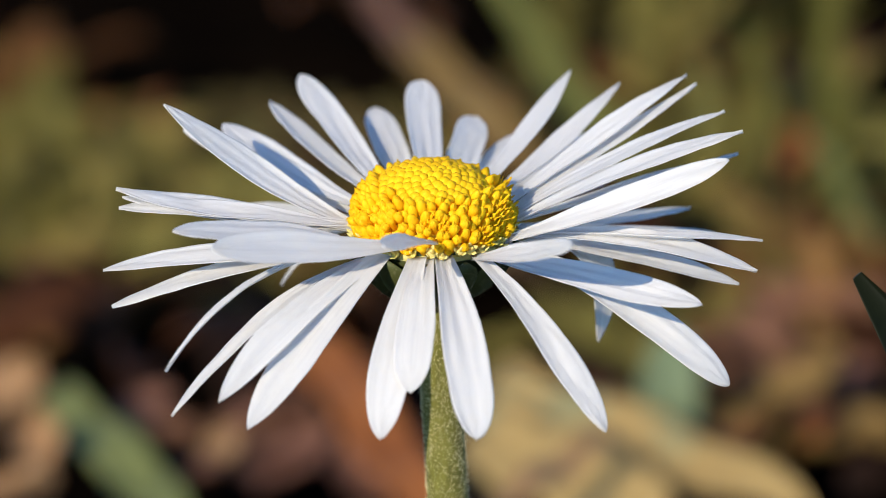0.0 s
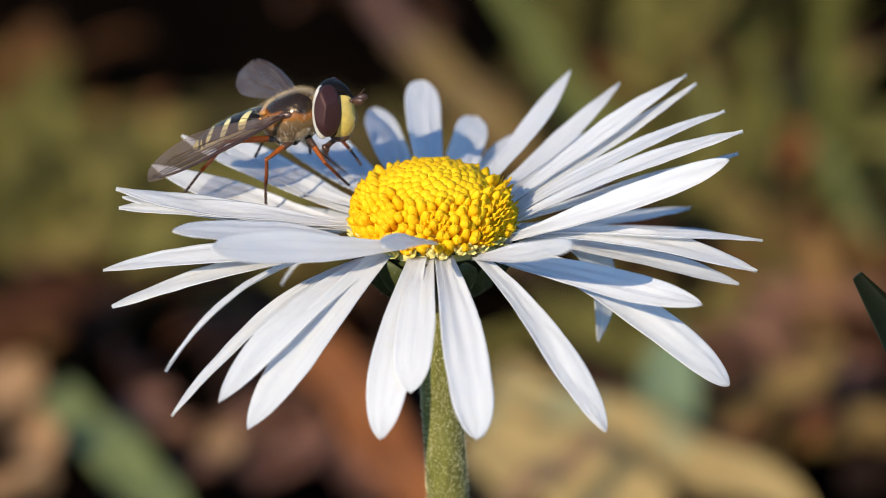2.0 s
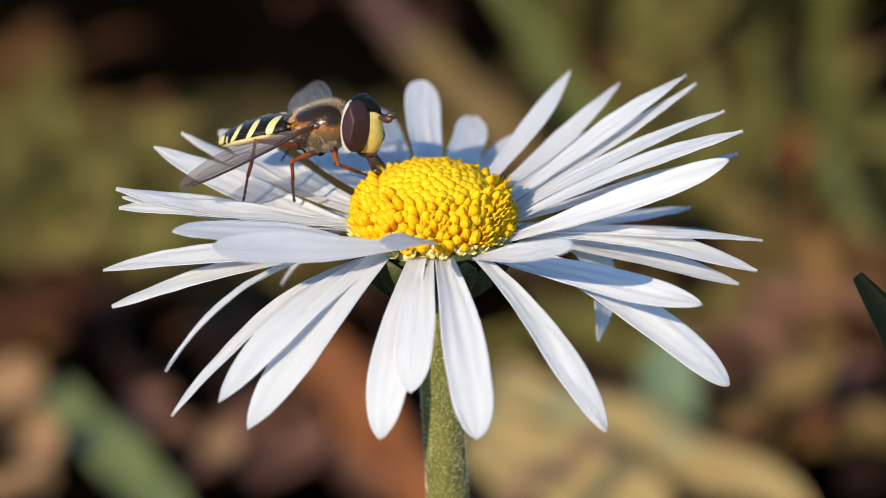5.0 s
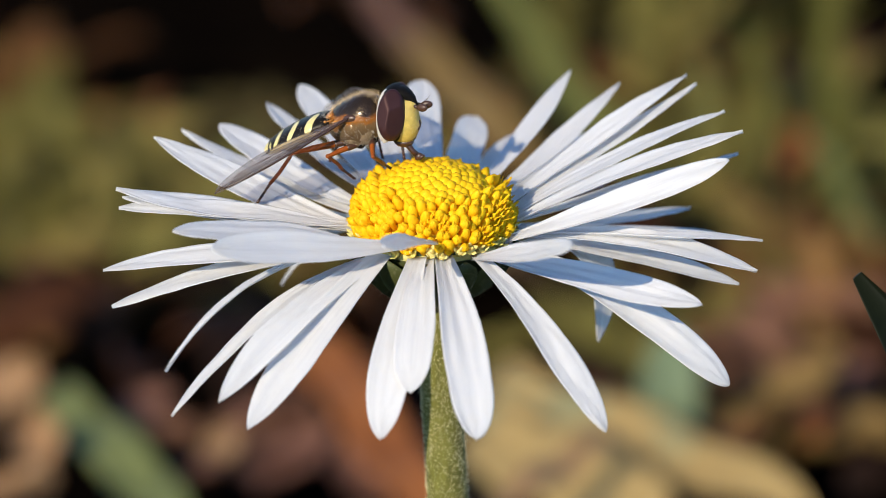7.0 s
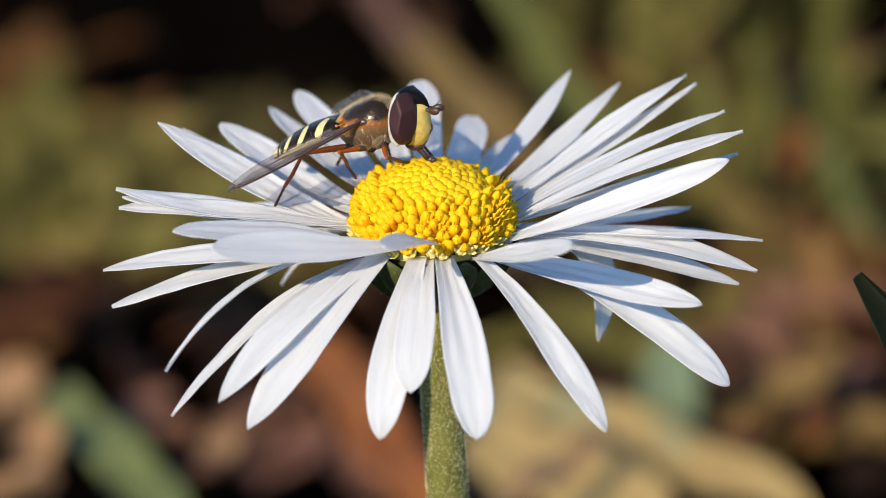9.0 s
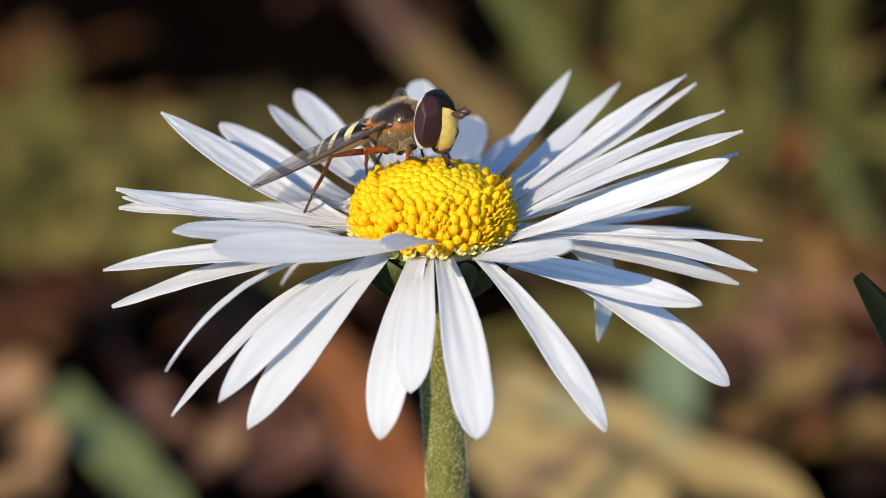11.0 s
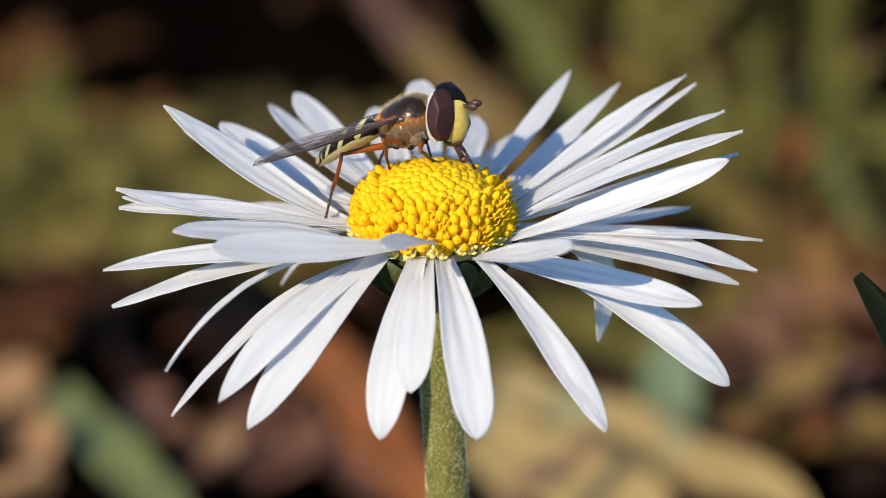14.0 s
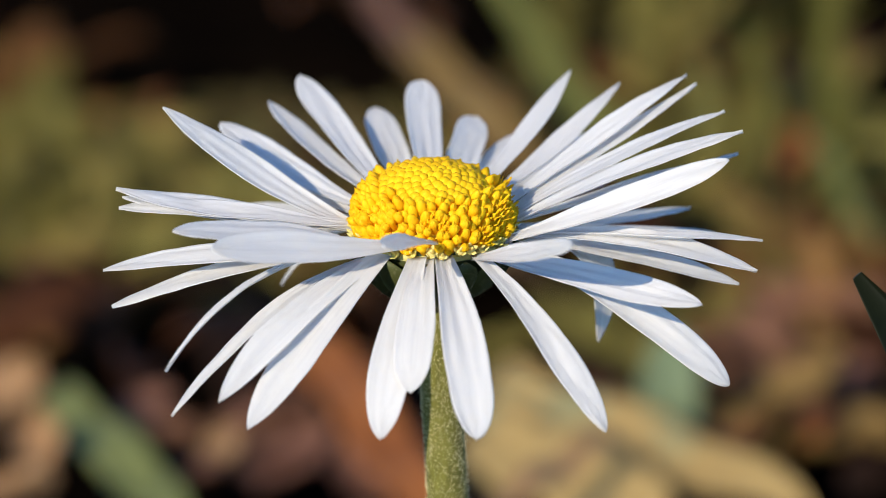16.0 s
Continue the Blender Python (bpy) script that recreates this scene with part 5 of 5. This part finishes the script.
def leg_rows(which, s):
    """Two-joint reach from the hip to the foot, for each time."""
    hx, hy, hz, lf, lt = LEGS[which]
    hip = Vector((hx, s * hy, hz))
    name = which + ("_right" if s < 0 else "_left")
    dangle = {"front": Vector((1.3, s * 0.7, -1.9)), "mid": Vector((0.3, s * 0.9, -2.3)), "hind": Vector((-1.9, s * 1.0, -2.2))}[which]
    stand = {"front": Vector((1.9, s * 1.4, -2.2)), "mid": Vector((-0.2, s * 2.0, -2.5)), "hind": Vector((-2.9, s * 2.0, -2.4))}[which]
    pole = {"front": Vector((0.3, s * 1.0, -0.1)), "mid": Vector((-0.2, s * 1.0, 0.6 if s < 0 else 0.0)), "hind": Vector((-0.5, s * 0.6, 0.9 if s < 0 else -0.1))}[which]
    out = []
    for t in sorted({r[0] for r in FLY_ROWS} | {0.95, 1.45, 6.4}):
        m = fly_at(t)
        if t < 0.95 or t > 15.32:
            foot = dangle
        elif name in FEET:
            fr = FEET[name]
            p = Vector([np.interp(t, [r[0] for r in fr], [r[k] for r in fr]) for k in (1, 2, 3)])
            foot = (m.inverted() @ p) / MM
        else:
            foot = stand
        v = foot - hip
        dist = min(max(v.length, abs(lf - lt) + 0.15), lf + lt - 0.03)
        d = v.normalized()
        k = (pole - d * pole.dot(d)).normalized()
        ca = (lf * lf + dist * dist - lt * lt) / (2 * lf * dist)
        sa = math.sqrt(max(0, 1 - ca * ca))
        fem = (d * ca + k * sa).normalized()
        knee = hip + fem * lf
        shin = (hip + d * dist - knee).normalized()
        side = fem.cross(shin).normalized()

        def basis(x, at):
            z = x.cross(side).normalized()
            mm = Matrix((x, side, z)).transposed().to_4x4()
            if mm.determinant() < 0:
                raise ValueError
            mm.translation = at * MM
            return mm
        ml, mt = basis(fem, hip), basis(shin, knee)
        out.append((t, ml, ml.inverted() @ mt))
    return out


def petal_rows(ob, rows):
    """rows: seconds, turn about the vertical, extra rise in degrees."""
    a = radians(ob["az"])
    axis = Vector((math.sin(a), -math.cos(a), 0))
    out = []
    for t, turn, rise in rows:
        m = Matrix.Rotation(radians(turn), 4, "Z") @ Matrix.Rotation(radians(rise), 4, axis)
        m.translation = ob.location
        out.append((t, m))
    walk(ob, out)


def motions():
    walk(fly, FLY_ROWS)
    for key, (leg, tibia, tarsus) in LEG_PARTS.items():
        rows = leg_rows(*key)
        walk(leg, [(t, a) for t, a, b in rows])
        walk(tibia, [(t, b) for t, a, b in rows])
        walk(tarsus, [(t, b) for t, a, b in rows])
    # wings beat in flight and come to rest half open
    for s in (-1, 1):
        rows, k = [], 0
        for i in range(0, 48):
            lift = (12, 54, -30)[i % 3]
            if i >= 42:
                lift = (44, 52)[i % 2] if s > 0 else (-26, -2)[i % 2]
            rows.append((i / 30, wing_pose(s, 24, lift, 10) if i < 42 else wing_pose(s, 30 if s > 0 else 52, (2, 10)[i % 2] if s > 0 else lift * 0.72, 50 if s > 0 else 10)))
        rows += WING_ROWS[s]
        for i in range(0, 20):
            rows.append((15.3 + (i + 1) / 30, wing_pose(s, 30, (12, 50, -28)[i % 3], 10)))
        rows.append((16.0, wing_pose(s, 30, 20, 10)))
        walk(WINGS[s], rows)
    # the head nods about the neck, the proboscis dabs at the florets
    neck = Matrix.Translation(mmv(1.45, 0, 0))
    nods = [(0, 4), (1.5, 6), (2.2, 4), (3.0, 2), (4.2, 2), (6.5, 8), (7.0, 9), (9.0, 9), (11.4, 12), (12.0, 12), (12.6, 13), (13.2, 12), (13.6, 10), (15.3, 12), (16, 4)]
    walk(HEAD_PART, [(t, neck @ pose(0, 0, 0, 0, a) @ neck.inverted()) for t, a in nods])
    waist = Matrix.Translation(mmv(-1.1, 0, -0.06))
    droops = [(0, 8), (0.8, 8), (0.95, 14), (1.0, 18), (1.4, 18), (1.6, 10), (2.0, 5), (2.5, 1), (4.2, 1), (6.3, 4), (9.2, 5), (11.3, 7), (12, 9), (15.3, 9), (15.4, 6), (16, 6)]
    walk(ABDOMEN, [(t, waist @ pose(0, 0, 0, 0, -a) @ waist.inverted()) for t, a in droops])
    dabs = [(0, 75), (2.0, 60), (2.5, -8), (3.2, -16), (4.2, -12), (6.5, -22), (7.0, -34), (8.0, -28), (9.2, -34), (11.3, -14), (11.9, -22), (12.5, -18), (13.1, -22), (13.7, -14), (14.4, -20), (15.3, -14), (16, 75)]
    walk(PROBOSCIS, [(t, pose(0.00225, 0, -0.00118, 0, a)) for t, a in dabs])
    petal_rows(petal_a, [(0, 0.0, 0.0), (0.85, 0.0, 0.0), (0.95, -12.7, -12.0), (1, -15.1, -24.3), (1.4, -15.5, -25.1), (1.5, -16.5, -27.1), (1.7, -15.2, -24.8), (2, -13.9, -22.5), (2.5, -13.2, -19.4), (3, -13.0, -18.3), (4.2, -12.6, -17.5), (6.5, -11.4, -14.4), (7, -10.3, -13.3), (8, -9.5, -11.4), (9, -8.6, -8.4), (11.3, -5.9, -4.2), (12.5, -4.9, -3.0), (13.5, -3.4, -1.6), (15.3, -1.4, -0.7), (15.4, -0.3, 0.6), (15.55, -3.2, -2.4), (15.7, 0.2, -0.4), (16, -3.7, -2.1)])
    petal_rows(petal_b, [(0, 0.0, -0.0), (0.85, 0.0, -0.0), (0.95, -0.4, -1.7), (1, -0.8, -4.0), (1.4, -6.6, -6.8), (1.5, -9.1, -8.3), (1.8, -1.9, -3.7), (2, 0.4, -1.5), (4.2, 0.7, -1.0), (7, 0.8, 0.2), (9, 0.3, 0.2), (15.3, 0.0, 0.2), (16, 0.6, 0.3)])
    petal_rows(petal_c, [(0, 0.0, 0.0), (0.85, 0.0, 0.0), (1, 1.8, -3.2), (1.5, 1.4, -4.4), (2, 0.7, -4.0), (4.2, 0.8, -2.7), (6.3, 1.0, -0.1), (9, 0.9, 0.4), (15.3, 0.9, 0.6), (16, 0.9, 0.6)])
    petal_rows(petal_d, [(0, 0.0, -0.0), (0.85, 0.0, -0.0), (1, 2.1, -6.9), (1.5, 0.9, -6.6), (2, 0.2, -7.0), (4.2, -0.1, -5.6), (6.3, 0.6, -0.9), (7, 0.9, -0.2), (9, 0.0, -1.5), (12.5, 0.1, -0.6), (15.3, 0.3, -0.6), (15.4, 0.1, 0.7), (15.6, 0.5, -0.1), (16, 0.4, 0.1)])
    petal_rows(petal_e, [(0, 0.0, -0.0), (0.85, 0.0, -0.0), (1, 0.1, -7.4), (1.5, -1.9, -9.9), (2, -3.5, -13.4), (2.5, -3.8, -14.7), (4.2, -3.8, -14.7), (6.3, -1.0, -4.7), (7, -0.3, -3.0), (9, 0.5, -4.5), (12.5, 0.5, -4.3), (14, 0.9, -5.1), (15.3, 0.9, -5.2), (15.4, -0.0, 1.0), (15.6, 0.4, -0.6), (16, 0.4, -0.3)])


motions()
